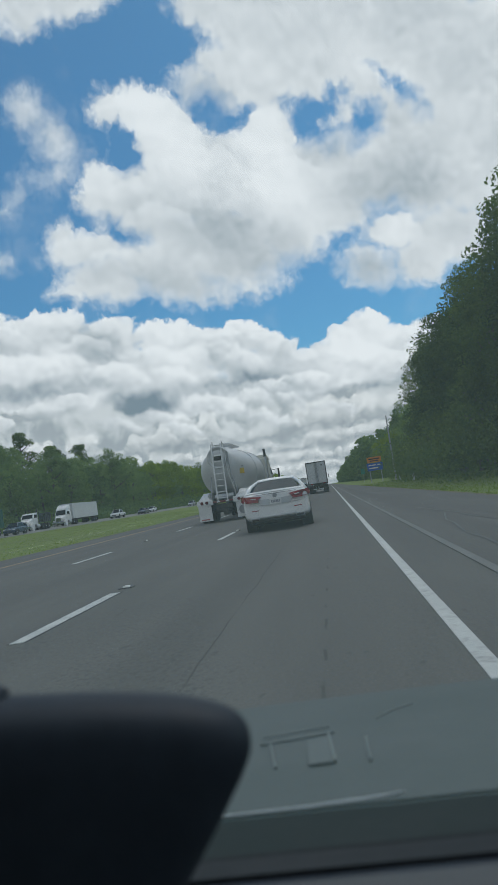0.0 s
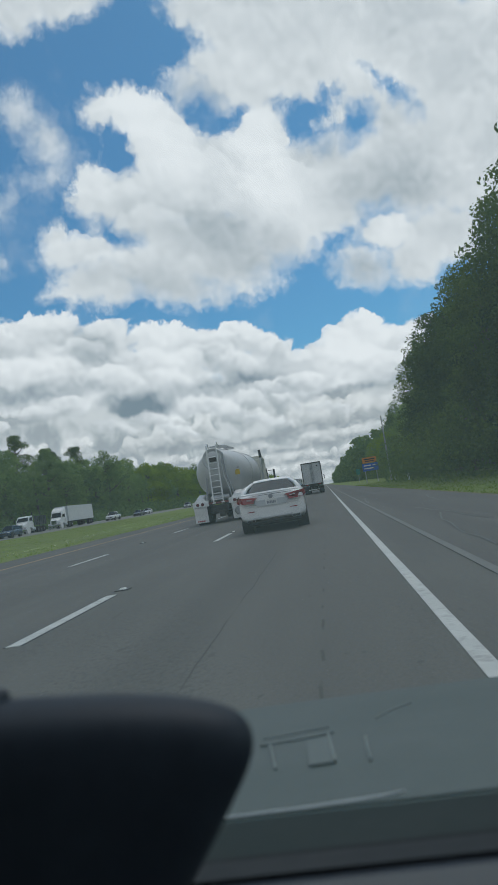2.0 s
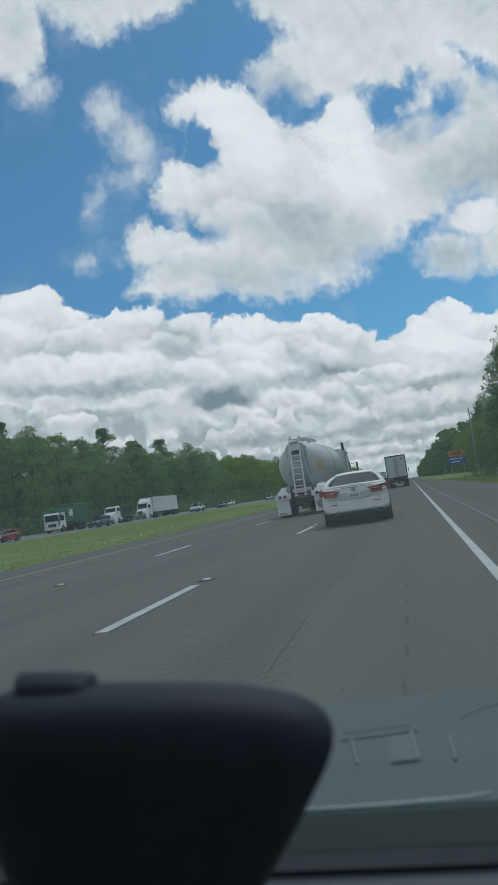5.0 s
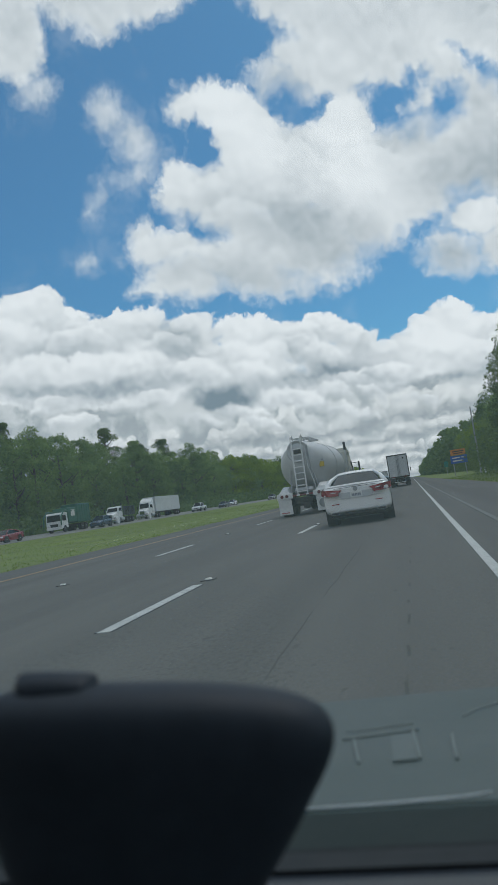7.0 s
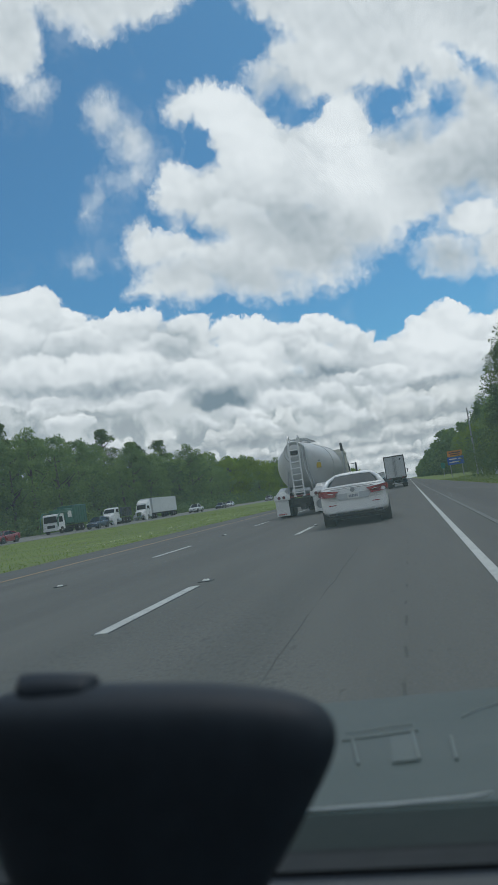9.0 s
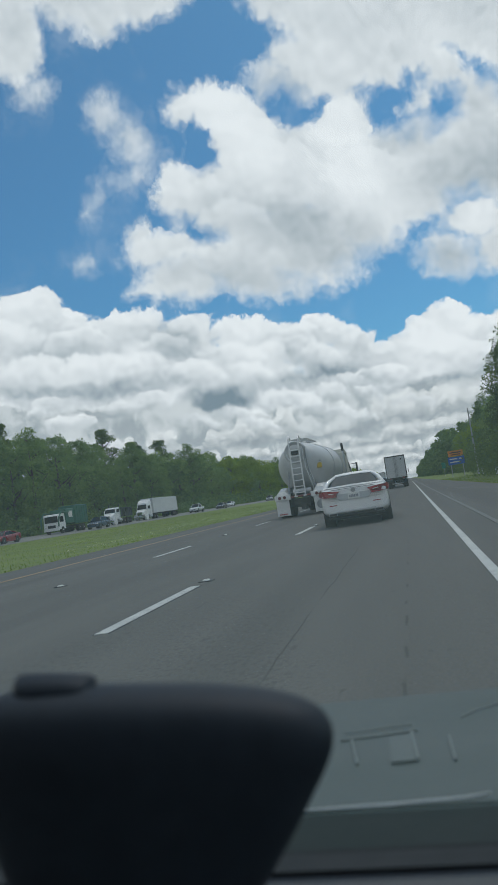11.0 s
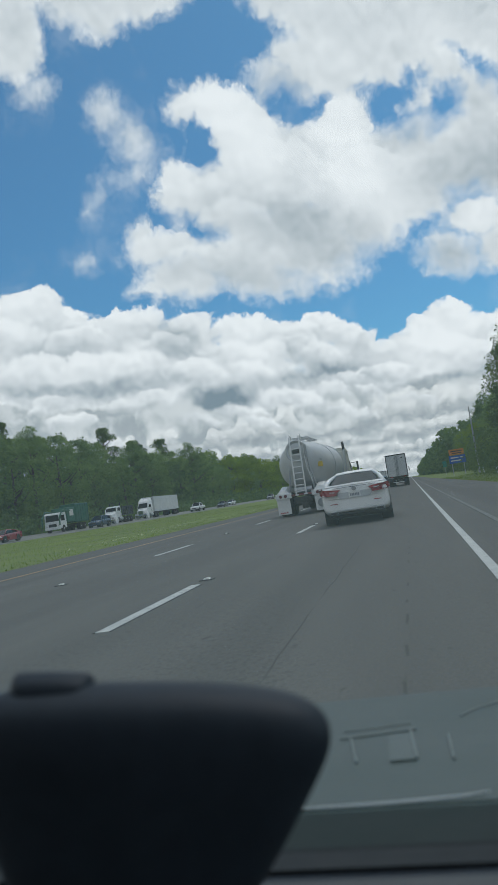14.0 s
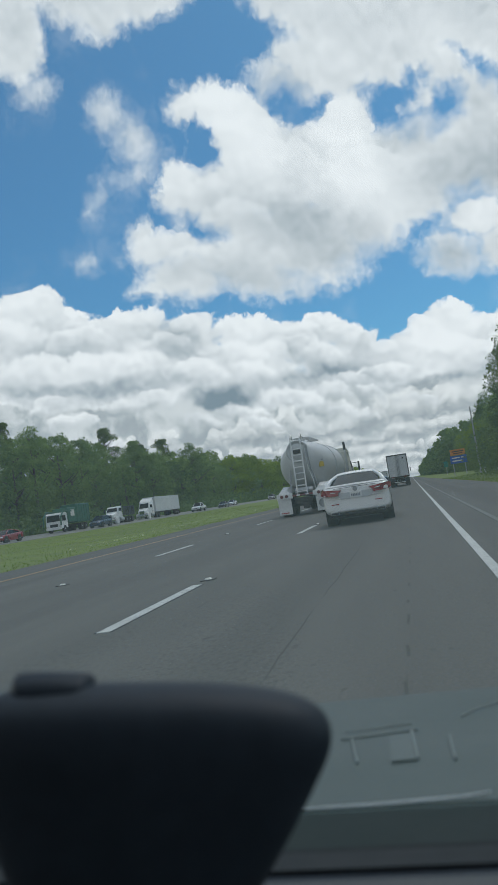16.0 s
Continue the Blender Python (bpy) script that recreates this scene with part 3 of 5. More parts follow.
def lathe(profile, axis="x", sides=28, at=(0, 0, 0)):
    """Turns (along, radius) pairs round an axis."""
    bm = bmesh.new()
    rings = []
    for s, r in profile:
        ring = []
        for k in range(sides):
            a = 2 * math.pi * k / sides
            p = (s, r * math.cos(a), r * math.sin(a))
            p = {"x": p, "y": (p[1], p[0], p[2]), "z": (p[1], p[2], p[0])}[axis]
            ring.append(bm.verts.new(Vector(p) + Vector(at)))
        rings.append(ring)
    for a, b in zip(rings, rings[1:]):
        for k in range(sides):
            bm.faces.new((a[k], a[(k + 1) % sides], b[(k + 1) % sides], b[k]))
    bm.faces.new(rings[0][::-1])
    bm.faces.new(rings[-1])
    return bm


def loft(sections):
    """A skin through rings of equal count; each ring is a list of (x, y, z)."""
    bm = bmesh.new()
    rings = [[bm.verts.new(p) for p in s] for s in sections]
    n = len(rings[0])
    for a, b in zip(rings, rings[1:]):
        for k in range(n):
            bm.faces.new((a[k], a[(k + 1) % n], b[(k + 1) % n], b[k]))
    bm.faces.new(rings[0][::-1])
    bm.faces.new(rings[-1])
    return bm


# ---------------------------------------------------------------- ground, roads, markings
EDGE_R, SHOULDER_R = 0.66, 4.55
LANE_1, LANE_2, YELLOW, SHOULDER_L = -3.08, -6.60, -10.05, -12.55
OPP_NEAR, OPP_FAR, OPP_Z = -43.5, -55.0, 0.42


def land(x, y):
    """Height of the ground: a low median that climbs to the far carriageway, a verge that rises to the trees."""
    if x < SHOULDER_L:
        d = SHOULDER_L - x
        z = -0.10 * math.exp(-((d - 5) / 5) ** 2) + OPP_Z * min(1, max(0, (d - 6) / 22)) ** 1.3
        return z - 0.05 if d > 0.3 else -0.03
    if x > SHOULDER_R:
        d = x - SHOULDER_R
        return -0.03 - 0.12 * math.exp(-((d - 2.5) / 2) ** 2) + 0.02 * max(0, d - 5)
    return -0.04


def ground_sheet():
    xs = [-3000, -1200, -500, -250, -120, -80, -66, -58, -55.2, -49, -43.4, -40, -36, -32, -28, -24, -21, -18, -15.5, -13.5, SHOULDER_L - 0.31, SHOULDER_L, -6, 0, SHOULDER_R, SHOULDER_R + 0.4, 5.5, 6.5, 7.5, 9, 11, 14, 18, 24, 40, 90, 250, 700, 3000]
    ys = [-600, -100, -20, 0, 10, 20, 30, 40, 52, 66, 82, 100, 125, 155, 190, 240, 320, 450, 700, 1200, 2000, 3500]
    verts = [(x, y, land(max(-80, min(40, x)), y)) for y in ys for x in xs]
    w = len(xs)
    faces = [(j * w + i, j * w + i + 1, (j + 1) * w + i + 1, (j + 1) * w + i) for j in range(len(ys) - 1) for i in range(w - 1)]
    return tagged(put_mesh("ground", verts, faces, GRASS, smooth=True), "mown green grass of highway median and verge", "grass", kind="structure")


def slab(name, x0, x1, z, mat, label, category, y0=-40.0, y1=3400.0, thick=0.25, ys=(), rise=0.0):
    """A strip of paving with a real edge."""
    bm = bmesh.new()
    cuts = [y0, *ys, y1]
    for y in cuts:
        for x, h in ((x0, z + rise), (x1, z)):
            bm.verts.new((x, y, h))
            bm.verts.new((x, y, h - thick))
    bm.verts.ensure_lookup_table()
    v = bm.verts
    for j in range(len(cuts) - 1):
        a, b = 4 * j, 4 * j + 4
        bm.faces.new((v[a], v[a + 2], v[b + 2], v[b]))
        bm.faces.new((v[a], v[b], v[b + 1], v[a + 1]))
        bm.faces.new((v[a + 2], v[a + 3], v[b + 3], v[b + 2]))
    bm.faces.new((v[0], v[1], v[3], v[2]))
    return tagged(part(name, bm, mat), label, category, kind="structure")


ground_sheet()
slab("road", YELLOW - 0.25, EDGE_R + 0.2, 0.0, ASPHALT, "worn grey asphalt of a three-lane highway", "road")
slab("road_shoulder_right", EDGE_R + 0.2, SHOULDER_R, -0.004, ASPHALT_OLD, "wide grey asphalt shoulder beside grass verge", "road shoulder")
slab("road_shoulder_left", SHOULDER_L, YELLOW - 0.25, -0.004, ASPHALT_OLD, "narrow grey asphalt shoulder beside median grass", "road shoulder")
# far edge raised so that the surface shows from the camera
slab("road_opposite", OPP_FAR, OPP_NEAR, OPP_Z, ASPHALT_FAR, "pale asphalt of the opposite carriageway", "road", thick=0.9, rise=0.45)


def stripe(name, x, wide, mat, label, y0, y1, z=0.004, ragged=0.0):
    """Painted line, a few millimetres thick."""
    bm = box((wide, y1 - y0, 0.006), (x, (y0 + y1) / 2, z))
    return tagged(part(name, bm, mat), label, "road marking", kind="structure")


stripe("edge_line_right", EDGE_R, 0.105, LINE_WHITE, "solid white edge line on worn asphalt", -20, 1500)
stripe("old_edge_line", 1.42, 0.10, material("ghost_paint", (0.122, 0.122, 0.117), 0.8, second=(0.09, 0.09, 0.09), size=0.6), "faint worn line on asphalt shoulder", -20, 400)
stripe("edge_line_left", YELLOW, 0.14, LINE_YELLOW, "solid faded yellow edge line", -20, 1500)
for k, (x, shift, wide) in enumerate(((LANE_1, 6.5, 0.14), (LANE_2, 5.2, 0.12))):
    for i in range(-1, 40):
        y = shift + 12.4 * i
        tagged(stripe("lane_dash", x, wide, LINE_WHITE, "white painted lane dash on worn asphalt", y, y + 3.1), group="lane dashes")
SOIL = material("bare_soil_edge", (0.105, 0.085, 0.060), 0.95, vary=0.25, size=0.4, grain=0.6, grain_size=40, second=(0.09, 0.12, 0.035), amount=0.7)
for name, x in (("soil_edge_left", SHOULDER_L - 0.13), ("soil_edge_right", SHOULDER_R + 0.12)):
    tagged(stripe(name, x, 0.24, SOIL, "strip of bare brown soil where asphalt meets grass", 5, 600, -0.018), category="soil")
TAR = material("tar_seal", (0.030, 0.031, 0.031), 0.55, vary=0.2, size=0.3)
for i in range(0, 12):
    y = 6.5 + 12.4 * i
    for side in (-1, 1):
        tagged(stripe("dash_border", LANE_1 + side * 0.085, 0.022, TAR, "thin dark tar border beside lane dash", y, y + 3.1, 0.002), group="dash borders")
for k, (x, y, bend) in enumerate(((1.9, 9.0, 0.5), (2.7, 13.0, -0.4), (3.4, 22.0, 0.5), (1.6, 30.0, 0.3), (2.9, 44.0, -0.5))):
    pts = [(x + bend * (j / 7) ** 2 + 0.04 * math.sin(j * 2.1 + k), y + j * 1.1, 0.0) for j in range(8)]
    bm = bmesh.new()
    left = [bm.verts.new((px - 0.02, py, 0.003)) for px, py, pz in pts]
    right = [bm.verts.new((px + 0.02, py, 0.003)) for px, py, pz in pts]
    for j in range(7):
        bm.faces.new((left[j], right[j], right[j + 1], left[j + 1]))
    tagged(part("crack_seal", bm, TAR), "dark sealed crack winding along the asphalt shoulder", "crack seal", kind="structure")
stripe("edge_line_opposite", OPP_NEAR - 0.5, 0.14, LINE_WHITE, "solid line at edge of opposite carriageway", 0, 1200, OPP_Z + 0.004)

MARKER = material("marker_plastic", (0.62, 0.62, 0.58), 0.35, vary=0.1, size=0.05)
MARKER_BASE = material("marker_tar", (0.03, 0.03, 0.03), 0.6, size=0.1)


def road_marker(x, y):
    e = thing("road_marker", "small pale reflective raised marker on lane line", "road marker", "raised lane markers", pose(x, y, 0.002))
    part("base", box((0.2, 0.2, 0.012), (0, 0, 0.006), 0.004), MARKER_BASE, e)
    part("reflector", box((0.1, 0.1, 0.022), (0, 0, 0.02), 0.006, taper=0.7), MARKER, e)


for i in range(8):
    road_marker(LANE_1 + 0.02, 1.9 + 8.2 + 12.4 * i)
    road_marker(LANE_2, 12.5 + 12.4 * i)

# ---------------------------------------------------------------- trees


def leaf_quads(rng, centres, count, spread, size, flat=0.6):
    """Many small leaf quads round each centre: an (n, 4, 3) array."""
    n = len(centres) * count
    c = np.repeat(np.array(centres), count, axis=0)
    p = rng.normal(0, 1, (n, 3))
    p /= np.maximum(np.linalg.norm(p, axis=1, keepdims=True), 1e-6)
    p *= rng.uniform(0.35, 1.0, (n, 1)) ** 0.6 * spread
    p[:, 2] *= flat
    a = rng.normal(0, 1, (n, 3))
    a /= np.linalg.norm(a, axis=1, keepdims=True)
    b = np.cross(a, rng.normal(0, 1, (n, 3)))
    b /= np.maximum(np.linalg.norm(b, axis=1, keepdims=True), 1e-6)
    s = rng.uniform(0.6, 1.3, (n, 1)) * size
    mid = c + p
    return np.stack([mid - a * s, mid + b * s * 0.55, mid + a * s, mid - b * s * 0.55], 1)


def quads_mesh(name, quads, mat, parent=None, label=""):
    n = len(quads)
    me = bpy.data.meshes.new(name)
    me.vertices.add(4 * n)
    me.vertices.foreach_set("co", quads.astype(np.float32).ravel())
    me.loops.add(4 * n)
    me.loops.foreach_set("vertex_index", np.arange(4 * n, dtype=np.int32))
    me.polygons.add(n)
    me.polygons.foreach_set("loop_start", np.arange(0, 4 * n, 4, dtype=np.int32))
    me.update(calc_edges=True)
    me.materials.append(mat)
    ob = new(name, me)
    if parent:
        ob.parent = parent
    return tagged(ob, label)


def make_tree(seed, high, wide, low, leaf, clumps, per, label, pine=False, size=0.25):
    """A tapered trunk with limbs, and a crown of leaf clumps at the limbs' ends."""
    rng = np.random.default_rng(seed)
    e = thing("tree", label, "tree", "roadside trees")
    lean = rng.normal(0, 0.25, 2)
    top = Vector((lean[0], lean[1], high * (0.93 if pine else 0.8)))
    r0 = 0.16 + high * 0.011
    bms = [tube([(0, 0, -0.3), (lean[0] * 0.2, lean[1] * 0.2, high * 0.3), (lean[0] * 0.6, lean[1] * 0.6, high * 0.6), tuple(top)], [r0 * 1.25, r0 * 0.85, r0 * 0.55, r0 * 0.12], 7)]
    centres = []
    for i in range(clumps):
        h = rng.uniform(0, 1)
        env = math.sqrt(max(0.06, 1 - ((h - 0.45) / 0.58) ** 2)) if not pine else (1 - h) ** 0.5 * 0.9 + 0.15
        ang, out = rng.uniform(0, 2 * math.pi), math.sqrt(rng.uniform(0.12, 1)) * env * wide
        out *= 0.75 + 0.45 * math.sin(ang * 3 + seed) * math.cos(h * 7 + seed)
        z = high * (low + (1 - low) * h) - 0.15 * out
        centres.append((math.cos(ang) * out + lean[0] * h, math.sin(ang) * out + lean[1] * h, max(0.8, z)))
    for c in centres[:: max(1, clumps // 14)]:
        z0 = max(high * 0.18, c[2] - 0.55 * math.hypot(c[0], c[1]) - 0.6)
        k = z0 / high
        a = Vector((lean[0] * k, lean[1] * k, z0))
        b = Vector(c)
        mid = (a + b) / 2 + Vector((0, 0, -0.25))
        bms.append(tube([a, mid, b], [r0 * 0.4, r0 * 0.25, r0 * 0.07], 5))
    part("trunk", join(*bms), BARK, e, smooth=True)
    quads_mesh("crown", leaf_quads(rng, centres, per, 1.15 if not pine else 0.95, size, 0.66), leaf, e)
    return e


KINDS = [
    make_tree(1, 17.5, 5.6, 0.08, LEAF, 140, 62, "tall broadleaf tree with dense dark green crown", size=0.20),
    make_tree(2, 19.0, 5.2, 0.14, LEAF, 135, 62, "tall broadleaf tree with dense dark green crown", size=0.20),
    make_tree(3, 15.0, 5.8, 0.06, LEAF, 140, 62, "broad leafy tree with dark green crown to the ground", size=0.20),
    make_tree(4, 21.0, 4.2, 0.60, LEAF_PINE, 46, 110, "tall slender pine with ragged dark crown", True, size=0.16),
    make_tree(5, 16.5, 5.4, 0.10, LEAF, 135, 62, "leafy tree with uneven dark green crown", size=0.20),
    make_tree(6, 15.0, 5.6, 0.06, LEAF_SUNLIT, 135, 62, "leafy tree with pale green crown coloured as if sunlit", size=0.20),
    make_tree(7, 16.5, 5.0, 0.06, LEAF_SHADED, 170, 130, "tall leafy roadside tree with dense crown in shaded dark green", size=0.135),
    make_tree(8, 17.5, 4.6, 0.10, LEAF_SHADED, 160, 130, "tall leafy roadside tree with ragged crown in shaded dark green", size=0.135),
    make_tree(9, 18.5, 3.4, 0.42, LEAF_PINE, 70, 130, "tall slender roadside pine with ragged dark crown", True, size=0.12),
]
placed = [False] * len(KINDS)


def plant(kind, x, y, turn, scale):
    z = land(max(-80, min(40, x)), y) - 0.05
    m = pose(x, y, z, 0, 0, turn)
    if not placed[kind]:
        KINDS[kind].matrix_world = m
        placed[kind] = True
        ob = KINDS[kind]
    else:
        ob = copy_thing(KINDS[kind], m)
    ob.scale = (scale, scale, scale * random.uniform(0.93, 1.07))


def right_line(y):
    """Where the edge of the wood runs on the right: set back beyond 92 m to fit the camera's view."""
    return 13.5 + 5.5 * min(1, max(0, (y - 92) / 33)) + 3.0 * min(1, max(0, (y - 125) / 80))


rt = random.Random(5)
y = 40.0
while y < 330:
    # shade-coloured kinds near, paler ones far off in place of sunlight and haze
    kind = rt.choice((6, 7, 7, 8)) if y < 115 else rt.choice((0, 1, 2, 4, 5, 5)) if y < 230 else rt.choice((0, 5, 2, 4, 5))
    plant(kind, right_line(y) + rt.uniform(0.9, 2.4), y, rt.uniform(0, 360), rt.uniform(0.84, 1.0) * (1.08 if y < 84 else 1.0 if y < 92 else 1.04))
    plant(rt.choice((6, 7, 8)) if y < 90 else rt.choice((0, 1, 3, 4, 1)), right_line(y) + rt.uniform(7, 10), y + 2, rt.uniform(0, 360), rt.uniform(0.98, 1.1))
    y += rt.uniform(4.6, 6.8)
y = 80.0
while y < 400:
    # from here on the crowns carry sunlight in their colour
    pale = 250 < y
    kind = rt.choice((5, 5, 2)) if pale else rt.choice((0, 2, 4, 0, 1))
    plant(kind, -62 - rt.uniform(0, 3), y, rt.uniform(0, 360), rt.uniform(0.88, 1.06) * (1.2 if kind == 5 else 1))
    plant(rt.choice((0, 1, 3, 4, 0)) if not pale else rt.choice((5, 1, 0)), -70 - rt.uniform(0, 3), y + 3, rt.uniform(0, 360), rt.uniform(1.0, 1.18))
    y += rt.uniform(5.8, 8.2)


def woods(name, x_of, y0, y1, step, leaf, label, seed, rows=3, low=0.0, tall=(14, 20), size=0.8, per=70):
    """A stretch of wood too far off or too deep to count, as one mass of leaves."""
    rng = np.random.default_rng(seed)
    cs = []
    y = y0
    while y < y1:
        s = step * (1 + (y - y0) / 500)
        for row in range(rows):
            h = rng.uniform(*tall)
            x = x_of(y) + row * 6.0 * (1 if x_of(y) > 0 else -1) + rng.normal(0, 1.2)
            for k in range(9):
                f = rng.uniform(low, 1)
                r = 3.6 * math.sin(math.pi * min(1, 0.15 + 0.8 * f)) ** 0.6
                a = rng.uniform(0, 6.28)
                cs.append((x + r * math.cos(a), y + r * math.sin(a), 0.6 + (h - 1.5) * f))
        y += s
    return tagged(quads_mesh(name, leaf_quads(rng, cs, per, 2.6, size, 0.75), leaf), label, "trees", kind="stuff")


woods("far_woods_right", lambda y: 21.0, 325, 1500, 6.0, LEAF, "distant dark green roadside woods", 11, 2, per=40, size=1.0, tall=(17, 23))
woods("far_woods_left", lambda y: -63.0, 395, 1700, 6.0, LEAF_SUNLIT, "distant sunlit green roadside woods", 12, 2, per=40, size=1.0, tall=(16, 23))
woods("wood_depths_right", lambda y: right_line(y) + 9, 38, 330, 7.0, LEAF_SHADED, "dense shaded depths of the wood", 13, 2, tall=(11, 16), size=0.8, per=70)
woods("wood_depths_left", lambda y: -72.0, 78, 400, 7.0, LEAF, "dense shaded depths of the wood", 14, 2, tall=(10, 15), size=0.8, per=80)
woods("undergrowth_right", lambda y: right_line(y) - 0.6, 38, 330, 3.2, LEAF_SHADED, "leafy undergrowth along the edge of the wood", 15, 1, tall=(2.5, 6.0), size=0.14, per=110)
woods("undergrowth_left", lambda y: -59.5, 78, 400, 3.0, LEAF, "leafy undergrowth along the edge of the wood", 16, 1, tall=(2.5, 5.5), size=0.3, per=30)


def grass_tufts(name, x0, x1, y0, y1, count, seed, label):
    """Standing blades over the grass sheet."""
    rng = np.random.default_rng(seed)
    x = rng.uniform(x0, x1, count)
    yy = y0 + (y1 - y0) * rng.uniform(0, 1, count) ** 1.5
    z = np.array([land(a, b) for a, b in zip(x, yy)])
    base = np.stack([x, yy, z - 0.02], 1)
    a = rng.uniform(0, 6.283, count)
    w = np.stack([np.cos(a), np.sin(a), np.zeros(count)], 1) * rng.uniform(0.012, 0.03, (count, 1))
    up = np.stack([rng.normal(0, 0.04, count), rng.normal(0, 0.04, count), rng.uniform(0.04, 0.10, count)], 1)
    q = np.stack([base - w, base + w, base + w * 0.25 + up, base - w * 0.25 + up], 1)
    return tagged(quads_mesh(name, q, BLADE), label, "grass", kind="stuff")


grass_tufts("verge_grass_left", -40, SHOULDER_L - 0.15, 12, 130, 22000, 21, "standing green grass blades on the median")
grass_tufts("verge_grass_right", SHOULDER_R + 0.1, 13, 14, 130, 20000, 22, "standing green grass blades on the verge")

PETAL = leafage("pale_petals", (0.42, 0.42, 0.30), (0.60, 0.58, 0.46), 0.1)
rng = np.random.default_rng(31)
spots = [(x + dx, y + dy, land(x + dx, y + dy) + rng.uniform(0.05, 0.12)) for x, y in ((-17.5, 42), (-19.0, 55), (-17.0, 66), (-21.0, 80), (-18.5, 98)) for dx, dy in rng.normal(0, 1, (60, 2)) * (0.7, 5.0)]
tagged(quads_mesh("wildflowers", leaf_quads(rng, spots, 2, 0.08, 0.035), PETAL), "scattered small pale wildflowers in the median grass", "flowers", kind="stuff")

# ---------------------------------------------------------------- vehicles
PAINT_WHITE = material("white_car_paint", (0.74, 0.74, 0.73), 0.32, vary=0.03, size=0.8, coat=0.6)
PAINT_DARK = material("dark_grey_paint", (0.035, 0.04, 0.05), 0.3, vary=0.1, size=0.8, coat=0.6)
PAINT_BLUE = material("dark_blue_paint", (0.03, 0.055, 0.10), 0.3, vary=0.1, size=0.8, coat=0.6)
PAINT_RED = material("red_paint", (0.25, 0.02, 0.03), 0.3, vary=0.1, size=0.8, coat=0.6)
PAINT_SILVER = material("silver_paint", (0.42, 0.43, 0.44), 0.35, 0.3, vary=0.05, size=0.8, coat=0.5)
PAINT_GREEN = material("green_truck_paint", (0.02, 0.115, 0.075), 0.45, vary=0.12, size=0.9, second=(0.09, 0.10, 0.08), amount=0.35)
PAINT_CREAM = material("cream_truck_paint", (0.62, 0.61, 0.54), 0.4, vary=0.05, size=0.8)
TANK = material("brushed_pale_tank", (0.56, 0.565, 0.57), 0.48, 0.12, vary=0.06, size=1.2, second=(0.42, 0.42, 0.42), amount=0.3)
STEEL = material("galvanised_steel", (0.50, 0.51, 0.52), 0.42, 0.7, vary=0.12, size=0.3)
CHROME = material("chrome", (0.72, 0.73, 0.74), 0.15, 1.0, vary=0.03)
RUBBER = material("tyre_rubber", (0.022, 0.022, 0.023), 0.85, vary=0.2, size=0.2, second=(0.06, 0.055, 0.05), amount=0.4)
BLACK = material("black_plastic", (0.018, 0.018, 0.02), 0.55, vary=0.15, size=0.3)
FRAME_DARK = material("dirty_black_chassis", (0.03, 0.029, 0.028), 0.7, vary=0.3, size=0.4, second=(0.08, 0.07, 0.06), amount=0.5)
VAN_WHITE = material("white_van_panel", (0.60, 0.61, 0.62), 0.5, vary=0.06, size=1.5, second=(0.42, 0.42, 0.42), amount=0.35)
VAN_GREY = material("grey_door_trim", (0.30, 0.31, 0.32), 0.5, vary=0.1, size=0.6)
FLAP = material("white_mud_flap", (0.66, 0.66, 0.65), 0.55, vary=0.08, size=0.3, second=(0.4, 0.38, 0.36), amount=0.4)
PLATE = material("number_plate_white", (0.62, 0.62, 0.60), 0.5, vary=0.06, size=0.1)
PLATE_BAR = material("number_plate_bars", (0.20, 0.21, 0.24), 0.5, vary=0.05)
LAMP_RED = material("red_lamp_plastic", (0.27, 0.008, 0.012), 0.25, vary=0.2, size=0.2, coat=0.4)
LAMP_DARK = material("dark_red_lamp", (0.10, 0.012, 0.014), 0.35, vary=0.2, size=0.1)
LAMP_CLEAR = material("clear_lamp_plastic", (0.66, 0.62, 0.62), 0.15, vary=0.1, size=0.1, coat=0.8)
RED_BAR = material("red_reflective_tape", (0.38, 0.03, 0.03), 0.4, vary=0.1, size=0.2)
RED_DULL = material("dull_red_tape", (0.16, 0.035, 0.035), 0.5, vary=0.2, size=0.2)
WHITE_BAR = material("white_reflective_tape", (0.7, 0.7, 0.7), 0.4, vary=0.1, size=0.2)
YELLOW_SIGN = material("yellow_warning_sticker", (0.52, 0.36, 0.03), 0.5, vary=0.1, size=0.1)
DARK_GLASS = glass_material("tinted_car_glass", (0.012, 0.016, 0.022))
BLUE_MARK = material("blue_panel_mark", (0.07, 0.13, 0.32), 0.5, vary=0.1)


